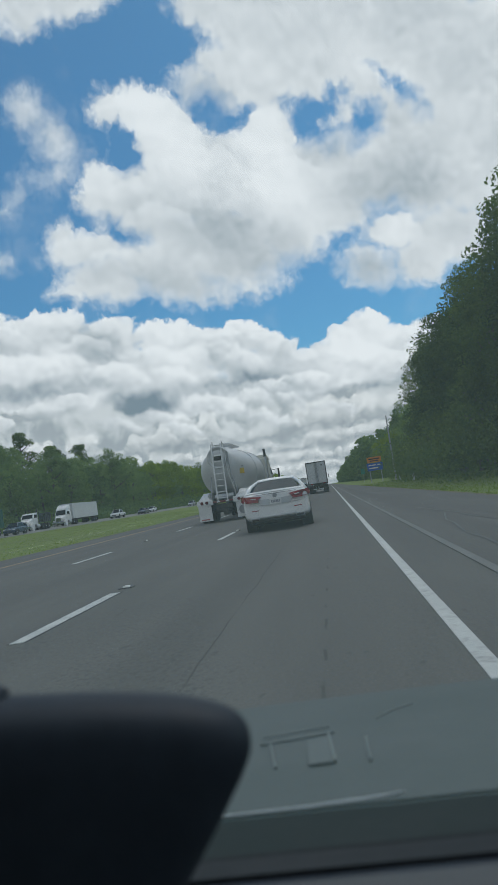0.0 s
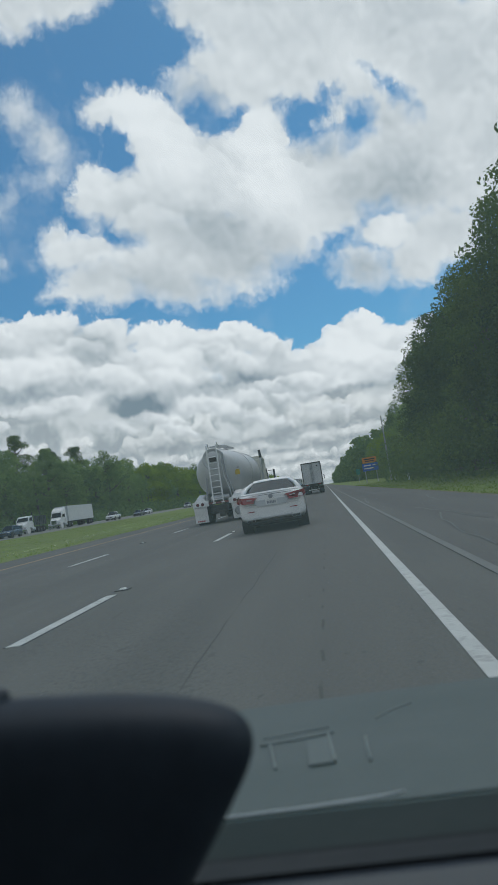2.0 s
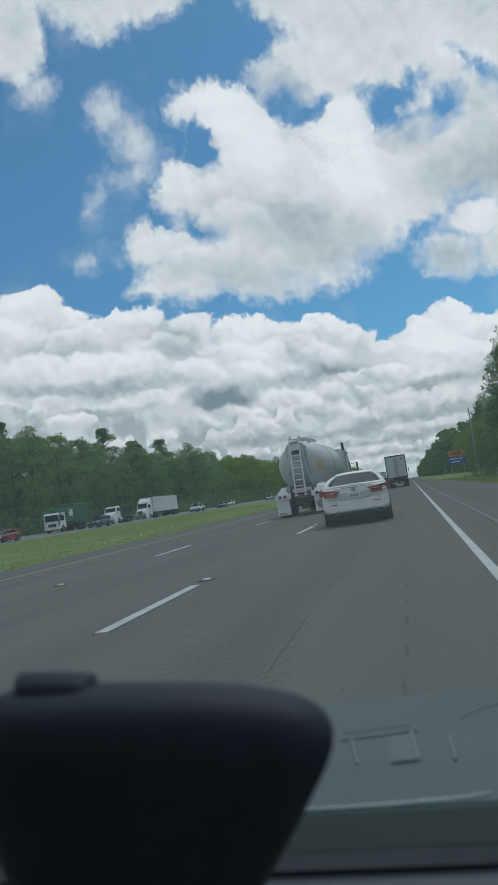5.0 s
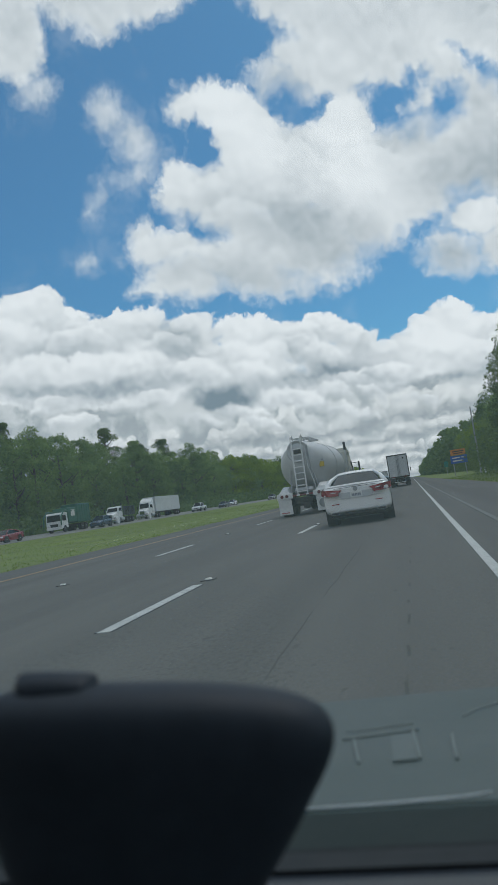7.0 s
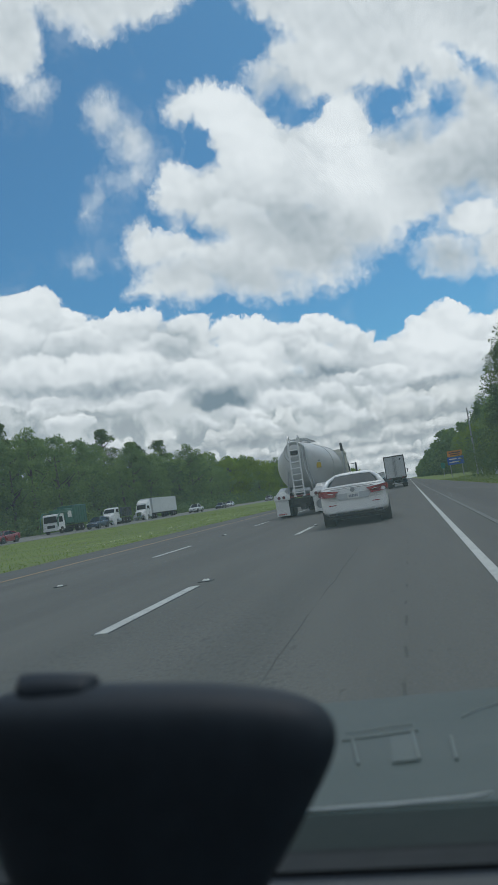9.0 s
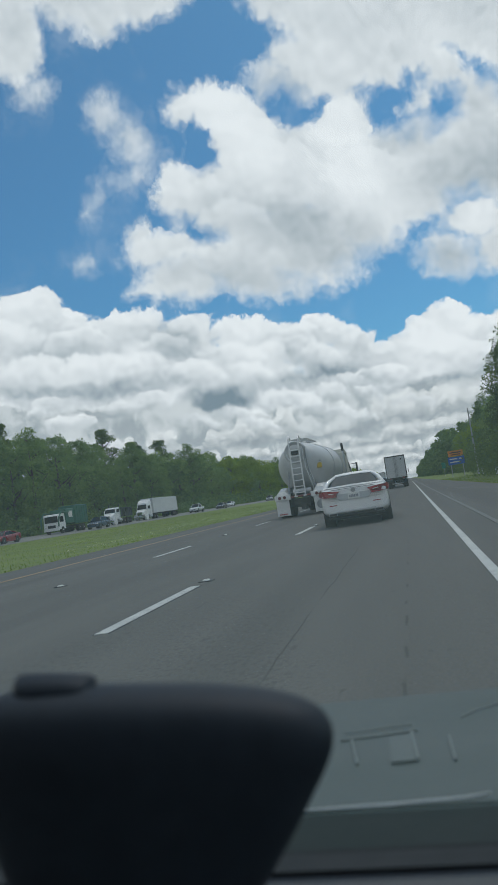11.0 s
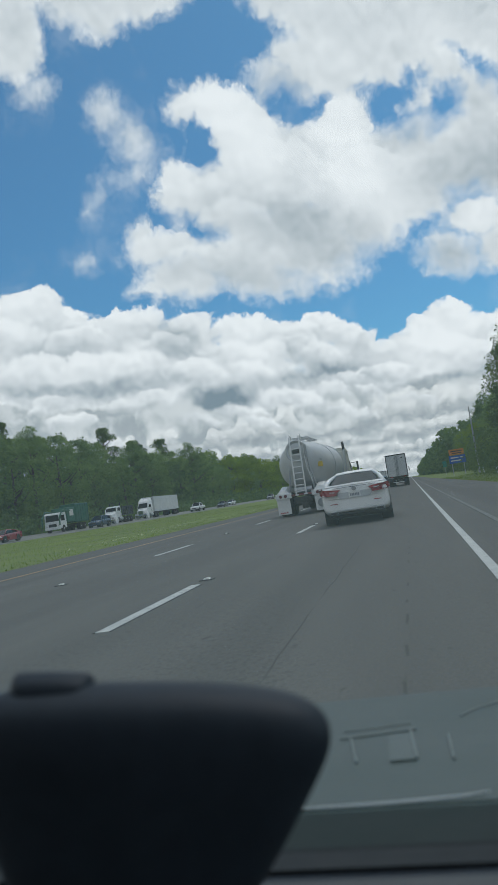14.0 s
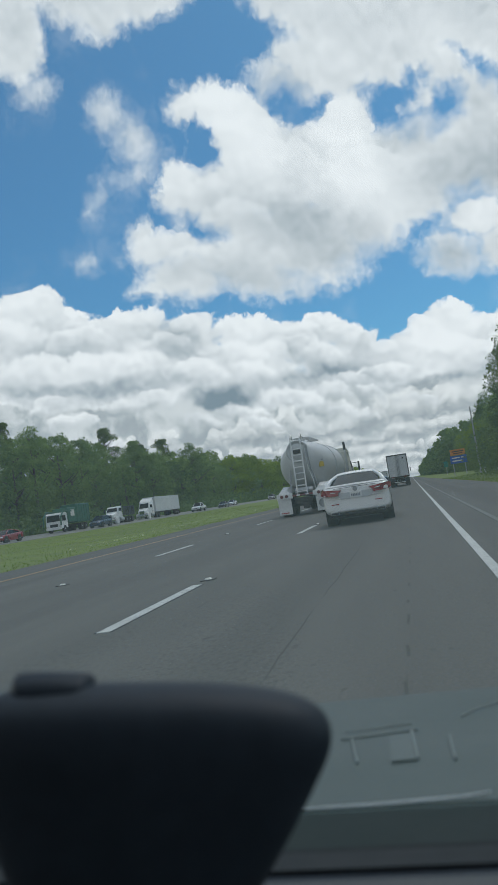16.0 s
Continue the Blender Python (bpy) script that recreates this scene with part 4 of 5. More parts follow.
def wheel(parent, x, y, r, wide, side, rim_mat, double=False, spokes=5):
    """A tyre with a spoked rim; side is +1 on the right."""
    cx = x - side * wide / 2
    t = part("wheel", lathe([(-wide / 2, r * 0.62), (-wide / 2, r * 0.9), (-wide * 0.38, r), (wide * 0.38, r), (wide / 2, r * 0.9), (wide / 2, r * 0.62)], "x", 26, (cx, y, r)), RUBBER, parent, smooth=False)
    face = cx + side * wide * 0.42
    part("rim_barrel", lathe([(face - side * 0.06, r * 0.62), (face - side * 0.055, r * 0.05)], "x", 20, (0, y, r)), FRAME_DARK, t)
    bms = [lathe([(face - 0.02, r * 0.64), (face - 0.02, r * 0.57), (face + 0.02, r * 0.57), (face + 0.02, r * 0.64)], "x", 22, (0, y, r)), lathe([(face - 0.03, r * 0.16), (face + 0.025, r * 0.14)], "x", 12, (0, y, r))]
    for k in range(spokes):
        a = 360 * k / spokes + 12
        b = box((0.03, r * 0.13, r * 0.5), (0, 0, r * 0.34), 0.008, taper=0.8, segments=1)
        b.transform(Matrix.Translation((face, y, r)) @ pose(0, 0, 0, a, 0, 0))
        bms.append(b)
    part("rim", join(*bms), rim_mat, t)
    return t


def ring(y, wb, w, zb, zm, zt, deck, crown=0.02):
    """One cross-section of a car body."""
    half = [(0.0, zb), (wb, zb), (w * 0.985, zb + 0.10), (w, zm), (w * 0.975, zt - 0.07), (w * 0.90, zt), (deck, zt + crown * 0.7), (0.0, zt + crown)]
    return [(x, y, z) for x, z in half] + [(-x, y, z) for x, z in half[-2:0:-1]]


def smooth_it(ob, level=2):
    mod = ob.modifiers.new("round", "SUBSURF")
    mod.levels = mod.render_levels = level
    return ob


def panel(points, out, thick=0.02):
    """A plate through points, pushed out by a vector for its thickness."""
    bm = bmesh.new()
    o = Vector(out).normalized() * thick
    a = [bm.verts.new(Vector(p)) for p in points]
    b = [bm.verts.new(Vector(p) + o) for p in points]
    bm.faces.new(b)
    bm.faces.new(a[::-1])
    for k in range(len(a)):
        bm.faces.new((a[k], a[(k + 1) % len(a)], b[(k + 1) % len(a)], b[k]))
    return bm


def auto(name, label, at, paint, style="sedan", rim=STEEL, group="", category="car", fine=False):
    """A passenger car: tail at y = 0, nose towards +y, standing on z = 0."""
    e = thing(name, label, category, group, at)
    if style == "sedan":
        L, w, r, axles = 4.88, 0.925, 0.335, (1.03, 3.86)
        st = [(0.0, .74, .84, .38, .64, .94), (0.04, .78, .885, .34, .64, 1.02), (0.22, .80, .915, .30, .62, 1.065), (0.75, .80, .925, .24, .62, 1.05), (1.4, .82, .925, .2, .6, .98), (2.4, .82, .92, .2, .58, .955), (3.3, .82, .92, .2, .58, .93), (4.0, .80, .915, .22, .56, .86), (4.6, .72, .86, .25, .5, .74), (4.84, .55, .72, .3, .46, .64)]
        cab = [(0.58, 1.03, .74, .74), (1.55, 1.385, .60, .52), (2.2, 1.45, .60, .53), (2.75, 1.43, .60, .52), (3.72, .93, .72, .70)]
    elif style == "suv":
        L, w, r, axles = 4.75, 0.94, 0.37, (0.95, 3.75)
        st = [(0.0, .74, .84, .42, .7, 1.0), (0.06, .80, .90, .34, .7, 1.08), (0.3, .82, .935, .3, .7, 1.1), (1.0, .82, .94, .28, .68, 1.1), (2.4, .82, .94, .28, .68, 1.07), (3.3, .82, .94, .28, .66, 1.04), (3.9, .8, .92, .3, .62, 1.0), (4.5, .74, .88, .32, .6, .88), (4.72, .62, .78, .36, .56, .74)]
        cab = [(0.10, 1.08, .78, .78), (0.42, 1.62, .66, .58), (1.4, 1.73, .66, .58), (2.6, 1.71, .66, .58), (3.45, 1.03, .76, .74)]
    else:                                        # pickup
        L, w, r, axles = 5.7, 0.98, 0.40, (1.25, 4.75)
        st = [(0.0, .80, .90, .55, .8, 1.08), (0.05, .84, .95, .5, .8, 1.12), (0.6, .86, .97, .45, .8, 1.12), (2.2, .86, .98, .42, .8, 1.12), (3.2, .86, .98, .42, .8, 1.1), (4.2, .86, .98, .42, .78, 1.14), (5.0, .86, .97, .42, .76, 1.12), (5.5, .82, .94, .42, .7, 1.04), (5.68, .7, .84, .46, .66, .9)]
        cab = [(1.75, 1.1, .80, .80), (1.95, 1.78, .70, .62), (2.8, 1.87, .70, .62), (3.5, 1.85, .70, .62), (4.25, 1.12, .80, .78)]
    body = smooth_it(part("body", loft([ring(y, wb, ww, zb, zm, zt, ww * 0.6) for y, wb, ww, zb, zm, zt in st]), paint, e, smooth=True))
    # glasshouse under a painted roof with pillars
    base = [zt for y, wb, ww, zb, zm, zt in st]
    ys = [s[0] for s in st]
    rings = []
    for y, zt, wl, wt in cab:
        zl = float(np.interp(y, ys, base)) - 0.06
        rings.append([(-wl - 0.08, y, zl), (-wt, y, max(zt, zl + 0.02) - 0.02), (0, y, max(zt, zl + 0.02)), (wt, y, max(zt, zl + 0.02) - 0.02), (wl + 0.08, y, zl)])
    part("glass", loft(rings), DARK_GLASS, e, "dark tinted windows", smooth=False)
    top = [c for c in cab[1:-1]]
    rings = [[(-wt - 0.05, y, zt - 0.075), (-wt - 0.01, y, zt - 0.01), (-wt * 0.5, y, zt + 0.012), (wt * 0.5, y, zt + 0.012), (wt + 0.01, y, zt - 0.01), (wt + 0.05, y, zt - 0.075), (0, y, zt - 0.05)] for y, zt, wl, wt in top]
    part("roof", loft(rings), paint, e, smooth=False)
    (ya, za, wla, wta), (yb, zb2, wlb, wtb) = cab[0], cab[1]
    (yc, zc, wlc, wtc), (yd, zd, wld, wtd) = cab[-2], cab[-1]
    for s in (1, -1):
        part("pillar", tube([(s * (wla + 0.10), ya - 0.02, za - 0.04), (s * (wla * .55 + wtb * .45 + .06), (ya + yb) / 2, (za + zb2) / 2 + 0.03), (s * (wtb + 0.015), yb + 0.05, zb2 - 0.03)], [0.07, 0.055, 0.05], 8), paint, e, smooth=True)
        part("pillar", tube([(s * (wld + 0.08), yd, zd - 0.03), (s * (wld * .5 + wtc * .5 + .06), (yc + yd) / 2, (zc + zd) / 2 + 0.02), (s * (wtc + 0.015), yc - 0.03, zc - 0.03)], 0.04, 8), paint, e, smooth=True)
        m = part("side_mirror", box((0.20, 0.12, 0.15), (s * (w + 0.10), yd - 0.12, zd + 0.06), 0.045), BLACK, e, "black door mirror")
        part("mirror_foot", box((0.12, 0.05, 0.04), (s * (w - 0.02), yd - 0.12, zd), 0.01), BLACK, m)
        for y in axles:
            wheel(e, s * (w - 0.005), y, r, 0.22, s, rim)
            part("wheel_arch", lathe([(s * (w - 0.3), r + 0.075), (s * (w + 0.006), r + 0.075)], "x", 24, (0, y, r + 0.01)), BLACK, e)
        part("door_handle", box((0.03, 0.2, 0.035), (s * (w - 0.02), cab[1][0] + 0.35, 0.88 if style == "sedan" else 1.0), 0.01), paint, e)
        part("door_handle", box((0.03, 0.2, 0.035), (s * (w - 0.02), cab[1][0] + 1.25, 0.86 if style == "sedan" else 1.0), 0.01), paint, e)
        hz = 0.62 if style == "sedan" else 0.78 if style == "suv" else 0.9
        part("headlight", box((0.36, 0.34, 0.13), (s * (w - 0.26), L - 0.3, hz), 0.05), LAMP_CLEAR, e, "clear headlight")
        if style != "sedan":
            part("tail_light", box((0.14, 0.12, 0.36), (s * (w - 0.15), 0.07, 0.9), 0.03), LAMP_RED, e, "red tail light")
    part("grille", box((0.9, 0.08, 0.20), (0, L - 0.07, 0.46 if style == "sedan" else 0.66), 0.03), BLACK, e, "black front grille")
    part("underside", box((1.5, L - 0.5, 0.16), (0, L / 2, 0.26 if style == "sedan" else 0.36), 0.03), BLACK, e)
    if style == "sedan":
        sedan_tail(e, paint, fine)
    return e


def sedan_tail(e, paint, fine):
    """Tail of a saloon: C-shaped lamps, lip spoiler, plate recess, dark diffuser and twin exhausts."""
    for s in (1, -1):
        lamp = part("tail_light", panel([(s * .36, -.01, .945), (s * .62, -.01, .975), (s * .80, .01, .995), (s * .90, .18, 1.01), (s * .935, .38, .985), (s * .93, .30, .865), (s * .86, .05, .825), (s * .70, -.02, .81), (s * .46, -.03, .80), (s * .44, -.02, .875)], (s * 0.25, -1, 0.05), 0.095), LAMP_RED, e, "red wraparound tail light")
        part("lamp_lens", panel([(s * .50, -.115, .905), (s * .66, -.11, .925), (s * .67, -.11, .908), (s * .54, -.115, .890)], (s * 0.1, -1, 0), 0.02), LAMP_CLEAR, lamp, "pale reversing lamp lens")
        part("reflector", box((0.36, 0.03, 0.022), (s * .66, 0.02, .585), 0.006, turn=(0, 0, s * 12)), LAMP_RED, e, "thin red bumper reflector")
        ex = part("exhaust", box((0.24, 0.14, 0.08), (s * .62, 0.05, .345), 0.025), VAN_GREY, e, "grey metal exhaust finisher")
        part("exhaust_mouth", box((0.20, 0.02, 0.05), (s * .62, -0.025, .345), 0.008), BLACK, ex)
    part("diffuser", box((1.50, 0.3, 0.12), (0, 0.18, .30), 0.04), BLACK, e, "black lower bumper insert")
    part("bumper_blade", box((1.06, 0.05, 0.055), (0, -0.012, .395), 0.015), PAINT_SILVER, e)
    part("bumper_step", box((1.46, 0.07, 0.05), (0, 0.02, .735), 0.02), paint, e)
    part("lip_spoiler", loft([[(x, .05 + .12 * abs(x) ** 2, 1.055), (x, .10 + .12 * abs(x) ** 2, 1.085 + .02 * (1 - abs(x))), (x, .26, 1.065), (x, .24, 1.05)] for x in (-.8, -.6, -.3, 0, .3, .6, .8)]), paint, e)
    part("boot_gap", box((1.16, 0.02, 0.012), (0, -0.012, 1.005), 0.003), BLACK, e)
    part("plate_recess", panel([(-.52, -.012, .87), (.52, -.012, .87), (.40, -.02, .70), (-.40, -.02, .70)], (0, -1, 0), 0.008), PAINT_SILVER, e, "pale recess round the plate")
    plate = part("number_plate", box((0.32, 0.015, 0.16), (0, -0.035, .79), 0.006), PLATE, e, "white plate with unreadable dark bars")
    part("plate_bars", join(*[box((0.032, 0.006, 0.07), (-.105 + .042 * k, -0.044, .79)) for k in range(6)]), PLATE_BAR, plate)
    em = part("emblem", lathe([(-.03, .06), (-.03, .042), (-.05, .042), (-.05, .06)], "y", 20, (0, 0, .945)), VAN_GREY, e, "plain chrome emblem ring")
    part("roof_fin", panel([(0.012, 1.55, 1.40), (0.012, 1.78, 1.41), (0.012, 1.62, 1.475)], (-1, 0, 0), 0.024), paint, e)
    part("shelf", box((1.0, 0.1, 0.03), (0, 1.0, 1.05), 0.01), BLACK, e)
    for s in (1, -1):
        part("side_skirt", box((0.06, 2.1, 0.10), (s * .90, 2.45, .26), 0.025), paint, e)


def dual_axle(e, y, x, r=0.51):
    """A pair of twin wheels on one axle."""
    for s in (1, -1):
        wheel(e, s * x, y, r, 0.26, s, STEEL, spokes=8)
        wheel(e, s * (x - 0.3), y, r, 0.26, s, STEEL, spokes=8)
    part("axle", tube([(-x + 0.1, y, r), (x - 0.1, y, r)], 0.08, 10), FRAME_DARK, e)


def tractor(e, y0, cab_mat, sleeper=True, stack=True, high=3.0, roof_fairing=0.0):
    """A bonneted truck tractor: chassis from y0 forward, nose towards +y."""
    for s in (1, -1):
        part("frame_rail", box((0.1, 6.0, 0.28), (s * 0.42, y0 + 3.0, 0.82), 0.02), FRAME_DARK, e)
    dual_axle(e, y0 + 0.8, 1.25)
    dual_axle(e, y0 + 2.1, 1.25)
    for s in (1, -1):
        wheel(e, s * 1.22, y0 + 6.05, 0.51, 0.3, s, STEEL, spokes=8)
        part("fender", lathe([(s * 0.86, 0.62), (s * 1.25, 0.62)], "x", 20, (0, y0 + 6.05, 0.52)), cab_mat, e)
        t = part("fuel_tank", lathe([(y0 + 3.1, 0.28), (y0 + 3.14, 0.33), (y0 + 4.4, 0.33), (y0 + 4.44, 0.28)], "y", 20, (s * 0.9, 0, 0.68)), STEEL, e, "bright metal fuel tank", smooth=False)
        part("tank_step", box((0.1, 0.9, 0.06), (s * 1.22, y0 + 3.8, 0.45), 0.01), FRAME_DARK, t)
        mir = part("mirror", box((0.12, 0.14, 0.62), (s * 1.5, y0 + 5.0, 2.25), 0.04), BLACK, e, "tall black door mirror")
        part("mirror_arm", tube([(s * 1.1, y0 + 5.0, 2.5), (s * 1.5, y0 + 5.0, 2.5)], 0.02, 6), BLACK, mir)
        part("headlight", box((0.34, 0.16, 0.24), (s * 0.93, y0 + 6.72, 1.0), 0.05), LAMP_CLEAR, e, "clear headlight")
        if stack:
            pipe = part("exhaust_stack", tube([(s * 0.92, y0 + (2.75 if sleeper else 3.42), 1.0), (s * 0.92, y0 + (2.75 if sleeper else 3.42), high + 0.1)], 0.07, 10), STEEL, e, "upright metal exhaust stack")
            part("stack_tip", tube([(s * 0.92, y0 + (2.75 if sleeper else 3.42), high + 0.1), (s * 0.92, y0 + (2.75 if sleeper else 3.42), high + 0.42), (s * 0.92, y0 + (2.6 if sleeper else 3.27), high + 0.55)], 0.08, 10), BLACK, pipe, "black bent pipe end")
    back = y0 + (2.9 if sleeper else 3.6)
    cab = part("cab", loft([[(x * k, y, 0.95), (x * k, y, 1.6), (x * k * 0.97, y, 2.2), (x * 0.86, y, top), (-x * 0.86, y, top), (-x * k * 0.97, y, 2.2), (-x * k, y, 1.6), (-x * k, y, 0.95)] for x, k, y, top in ((1.12, 0.98, back, high), (1.15, 1, back + 0.15, high + 0.05), (1.15, 1, y0 + 4.6, high), (1.1, 1, y0 + 4.9, high - 0.12), (1.0, 1.05, y0 + 5.42, 1.95))]), cab_mat, e)
    part("windscreen", panel([(-.86, y0 + 4.99, high - .22), (.86, y0 + 4.99, high - .22), (.93, y0 + 5.40, 2.03), (-.93, y0 + 5.40, 2.03)], (0, 1, 0.45), 0.02), DARK_GLASS, e, "dark windscreen")
    for s in (1, -1):
        part("side_window", panel([(s * 1.12, y0 + 4.05, 2.05), (s * 1.10, y0 + 4.05, 2.6), (s * 1.04, y0 + 4.75, 2.6), (s * 1.08, y0 + 5.1, 2.05)], (s, 0, 0), 0.035), DARK_GLASS, e)
        part("door_line", box((0.012, 0.02, 1.5), (s * 1.155, y0 + 3.98, 1.9)), BLACK, e)
    part("bonnet", loft([[(-x, y, 0.9), (x, y, 0.9), (x, y, z - 0.18), (x * 0.72, y, z), (-x * 0.72, y, z), (-x, y, z - 0.18)] for x, y, z in ((1.02, y0 + 5.25, 1.98), (1.0, y0 + 5.6, 1.93), (0.86, y0 + 6.4, 1.75), (0.74, y0 + 6.75, 1.55))]), cab_mat, e)
    g = part("grille", box((0.95, 0.08, 0.75), (0, y0 + 6.77, 1.18), 0.05), CHROME, e, "chrome radiator grille")
    part("grille_bars", join(*[box((0.8, 0.03, 0.03), (0, y0 + 6.82, 0.92 + 0.11 * k)) for k in range(6)]), BLACK, g)
    part("bumper", box((2.3, 0.28, 0.36), (0, y0 + 6.8, 0.62), 0.08), CHROME, e, "chrome front bumper")
    if roof_fairing:
        part("roof_fairing", loft([[(-1.1, y, high - 0.05), (1.1, y, high - 0.05), (1.0, y, z), (-1.0, y, z)] for y, z in ((back + 0.1, high + roof_fairing), (y0 + 3.7, high + roof_fairing * 0.96), (y0 + 4.75, high + 0.05))]), cab_mat, e)


def tank_section(y, r, cz, flat=1.0, n=36):
    return [(r * math.cos(2 * math.pi * k / n), y, cz + r * flat * math.sin(2 * math.pi * k / n)) for k in range(n)]


def bulk_tanker(at):
    """A dry-bulk tank trailer with its tractor: tail at y = 0."""
    e = thing("tanker_truck", "grey metal bulk tanker truck with rear ladder", "truck", at=at)
    # tank: drawn-in tail, full barrel, hopper bottoms between
    prof = [(0.42, 0.52, 2.92), (0.50, 0.68, 2.78), (0.85, 0.92, 2.56), (1.35, 1.12, 2.42), (1.9, 1.215, 2.37), (2.6, 1.235, 2.36), (6.0, 1.24, 2.36), (8.6, 1.22, 2.37), (9.6, 1.10, 2.44), (10.5, 0.92, 2.55), (10.9, 0.70, 2.64), (11.0, 0.42, 2.68)]
    part("tank", loft([tank_section(y, r, cz) for y, r, cz in prof]), TANK, e, "pale grey metal bulk tank", smooth=True)
    for y in (4.6, 8.2):
        part("tank_band", lathe([(y - .03, 1.235), (y - .03, 1.262), (y + .03, 1.262), (y + .03, 1.235)], "y", 40, (0, 0, 2.362)), STEEL, e)
    for y in (3.4, 6.2, 8.7):
        part("hopper", loft([[(x * k, y + d * k, z) for x, d in ((-.85, -.95), (.85, -.95), (.95, 0), (.85, .95), (-.85, .95), (-.95, 0))] for k, z in ((1.05, 1.75), (0.9, 1.3), (0.28, 0.72))]), TANK, e, "conical discharge hopper")
        part("outlet", lathe([(0.52, 0.12), (0.74, 0.16)], "z", 14, (0, y, 0)), STEEL, e)
    # dome at the back of the top, with hoses and ladder
    part("manlid", lathe([(3.52, 0.30), (3.64, 0.30), (3.70, 0.2)], "z", 18, (0, 3.2, 0)), STEEL, e)
    part("rear_dome", lathe([(0.36, 0.20), (0.40, 0.40), (0.52, 0.53), (0.75, 0.55)], "y", 26, (0, 0, 3.03)), TANK, e, smooth=True)
    rails = []
    for s in (1, -1):
        rails.append(tube([(s * .235, 0.10, 0.98), (s * .235, 0.14, 2.2), (s * .235, 0.2, 3.3), (s * .235, 0.28, 3.72), (s * .235, 0.5, 3.86), (s * .235, 0.78, 3.72), (s * .235, 0.85, 3.5)], 0.036, 8))
    ladder = part("ladder", join(*rails), WHITE_BAR, e, "pale metal rear ladder")
    for k in range(8):
        part("rung", tube([(-.235, 0.105 + 0.012 * k, 1.12 + 0.29 * k), (.235, 0.105 + 0.012 * k, 1.12 + 0.29 * k)], 0.027, 6), WHITE_BAR, ladder)
    walk_bars = [tube([(x, 0.8, 3.70), (x, 2.4, 3.80), (x, 5.6, 3.78)], 0.03, 6) for x in (-.30, .30)]
    cat = part("catwalk", join(*walk_bars), STEEL, e, "metal catwalk along the top")
    for k in range(12):
        part("slat", box((0.6, 0.12, 0.03), (0, 1.1 + 0.4 * k, 3.72 + 0.006 * min(k, 6)), 0.005), STEEL, cat)
    for s in (1, -1):
        part("tail_strut", tube([(s * .46, 0.62, 2.4), (s * .62, 0.42, 1.05)], 0.035, 8), VAN_GREY, e)
    for dx, mat in ((0.0, STEEL), (0.13, VAN_GREY)):
        part("air_pipe", tube([(.34 + dx, 0.40, 3.30), (.37 + dx, 0.33, 2.7), (.42 + dx, 0.28, 2.2), (.60 + dx, 0.27, 1.5), (.66 + dx, 0.36, 1.05)], 0.032, 8), mat, e, "grey pipe down the tail")
    part("collar", lathe([(0.40, 0.46), (0.37, 0.50), (0.40, 0.54), (0.50, 0.54)], "y", 28, (0, 0, 3.06)), STEEL, e, "bright round collar behind the ladder", smooth=True)
    part("tail_box", box((0.34, 0.16, 0.22), (0, 0.32, 3.05), 0.03), FRAME_DARK, e)
    part("tool_roll", lathe([(-.45, .14), (.45, .14)], "x", 14, (0.05, 0.5, 1.18)), STEEL, e)
    # tail: bar, lamps, flaps
    bar = part("rear_bar", box((2.0, 0.10, 0.09), (0, 0.12, 0.97), 0.015), RED_DULL, e, "dull red and white striped rear bar")
    for k in range(4):
        part("bar_stripe", box((0.16, 0.012, 0.06), (-.66 + .44 * k, 0.064, 0.97)), VAN_WHITE, bar)
    for s in (1, -1):
        lamp = part("lamp_box", box((0.78, 0.14, 0.26), (s * .88, 0.10, 0.98), 0.03), FLAP, e, "white lamp box")
        for dx in (-.12, .12):
            part("tail_lamp", lathe([(0.005, 0.068), (0.03, 0.08)], "y", 16, (s * .90 + dx, 0, 0.98)), LAMP_DARK, lamp, "round red tail lamp")
        flap = part("mud_flap", box((0.64, 0.03, 0.74), (s * .92, 0.14, 0.48), 0.01, turn=(4, 0, 0)), FLAP, e, "white mud flap")
        part("flap_bar", box((0.44, 0.012, 0.05), (s * .92, 0.12, 0.76), turn=(4, 0, 0)), RED_BAR, flap)
        if s > 0:
            part("flap_mark", join(lathe([(0.085, .21), (0.085, .15), (0.10, .15), (0.10, .21)], "y", 20, (.92, 0, .46)), box((.3, .012, .06), (.92, .088, .40), turn=(4, 20, 0)), box((.16, .012, .22), (.92, .09, .47), 0.03, turn=(4, 0, 0))), VAN_GREY, flap, "dark round print")
        else:
            part("flap_mark", join(*[box((.07, .012, .05), (-1.1 + .1 * k, .095, .2)) for k in range(4)]), RED_BAR, flap)
        part("flap_cover", loft([[(s * .62, y, 1.10), (s * 1.2, y, 1.10), (s * 1.05, y + .1, 1.10 + h), (s * .75, y + .1, 1.10 + h)] for y, h in ((0.15, 0.18), (0.8, 0.34), (2.4, 0.34), (2.7, 0.1))]), FLAP, e, "pale wheel cover")
    dual_axle(e, 0.95, 1.25)
    dual_axle(e, 2.2, 1.25)
    for s in (1, -1):
        part("chassis_rail", box((0.12, 10.4, 0.26), (s * .48, 5.6, 1.02), 0.02), FRAME_DARK, e)
        part("side_pipe", tube([(s * 1.02, 2.9, 1.05), (s * 1.02, 9.0, 1.05)], 0.09, 10), STEEL, e)
    part("under_gear", join(box((0.9, 0.7, 0.3), (0, 0.6, 0.72), 0.06), tube([(-.3, .3, .55), (.35, .3, .5)], 0.09, 10), box((0.3, 0.3, 0.3), (.1, .25, .45), 0.05)), FRAME_DARK, e)
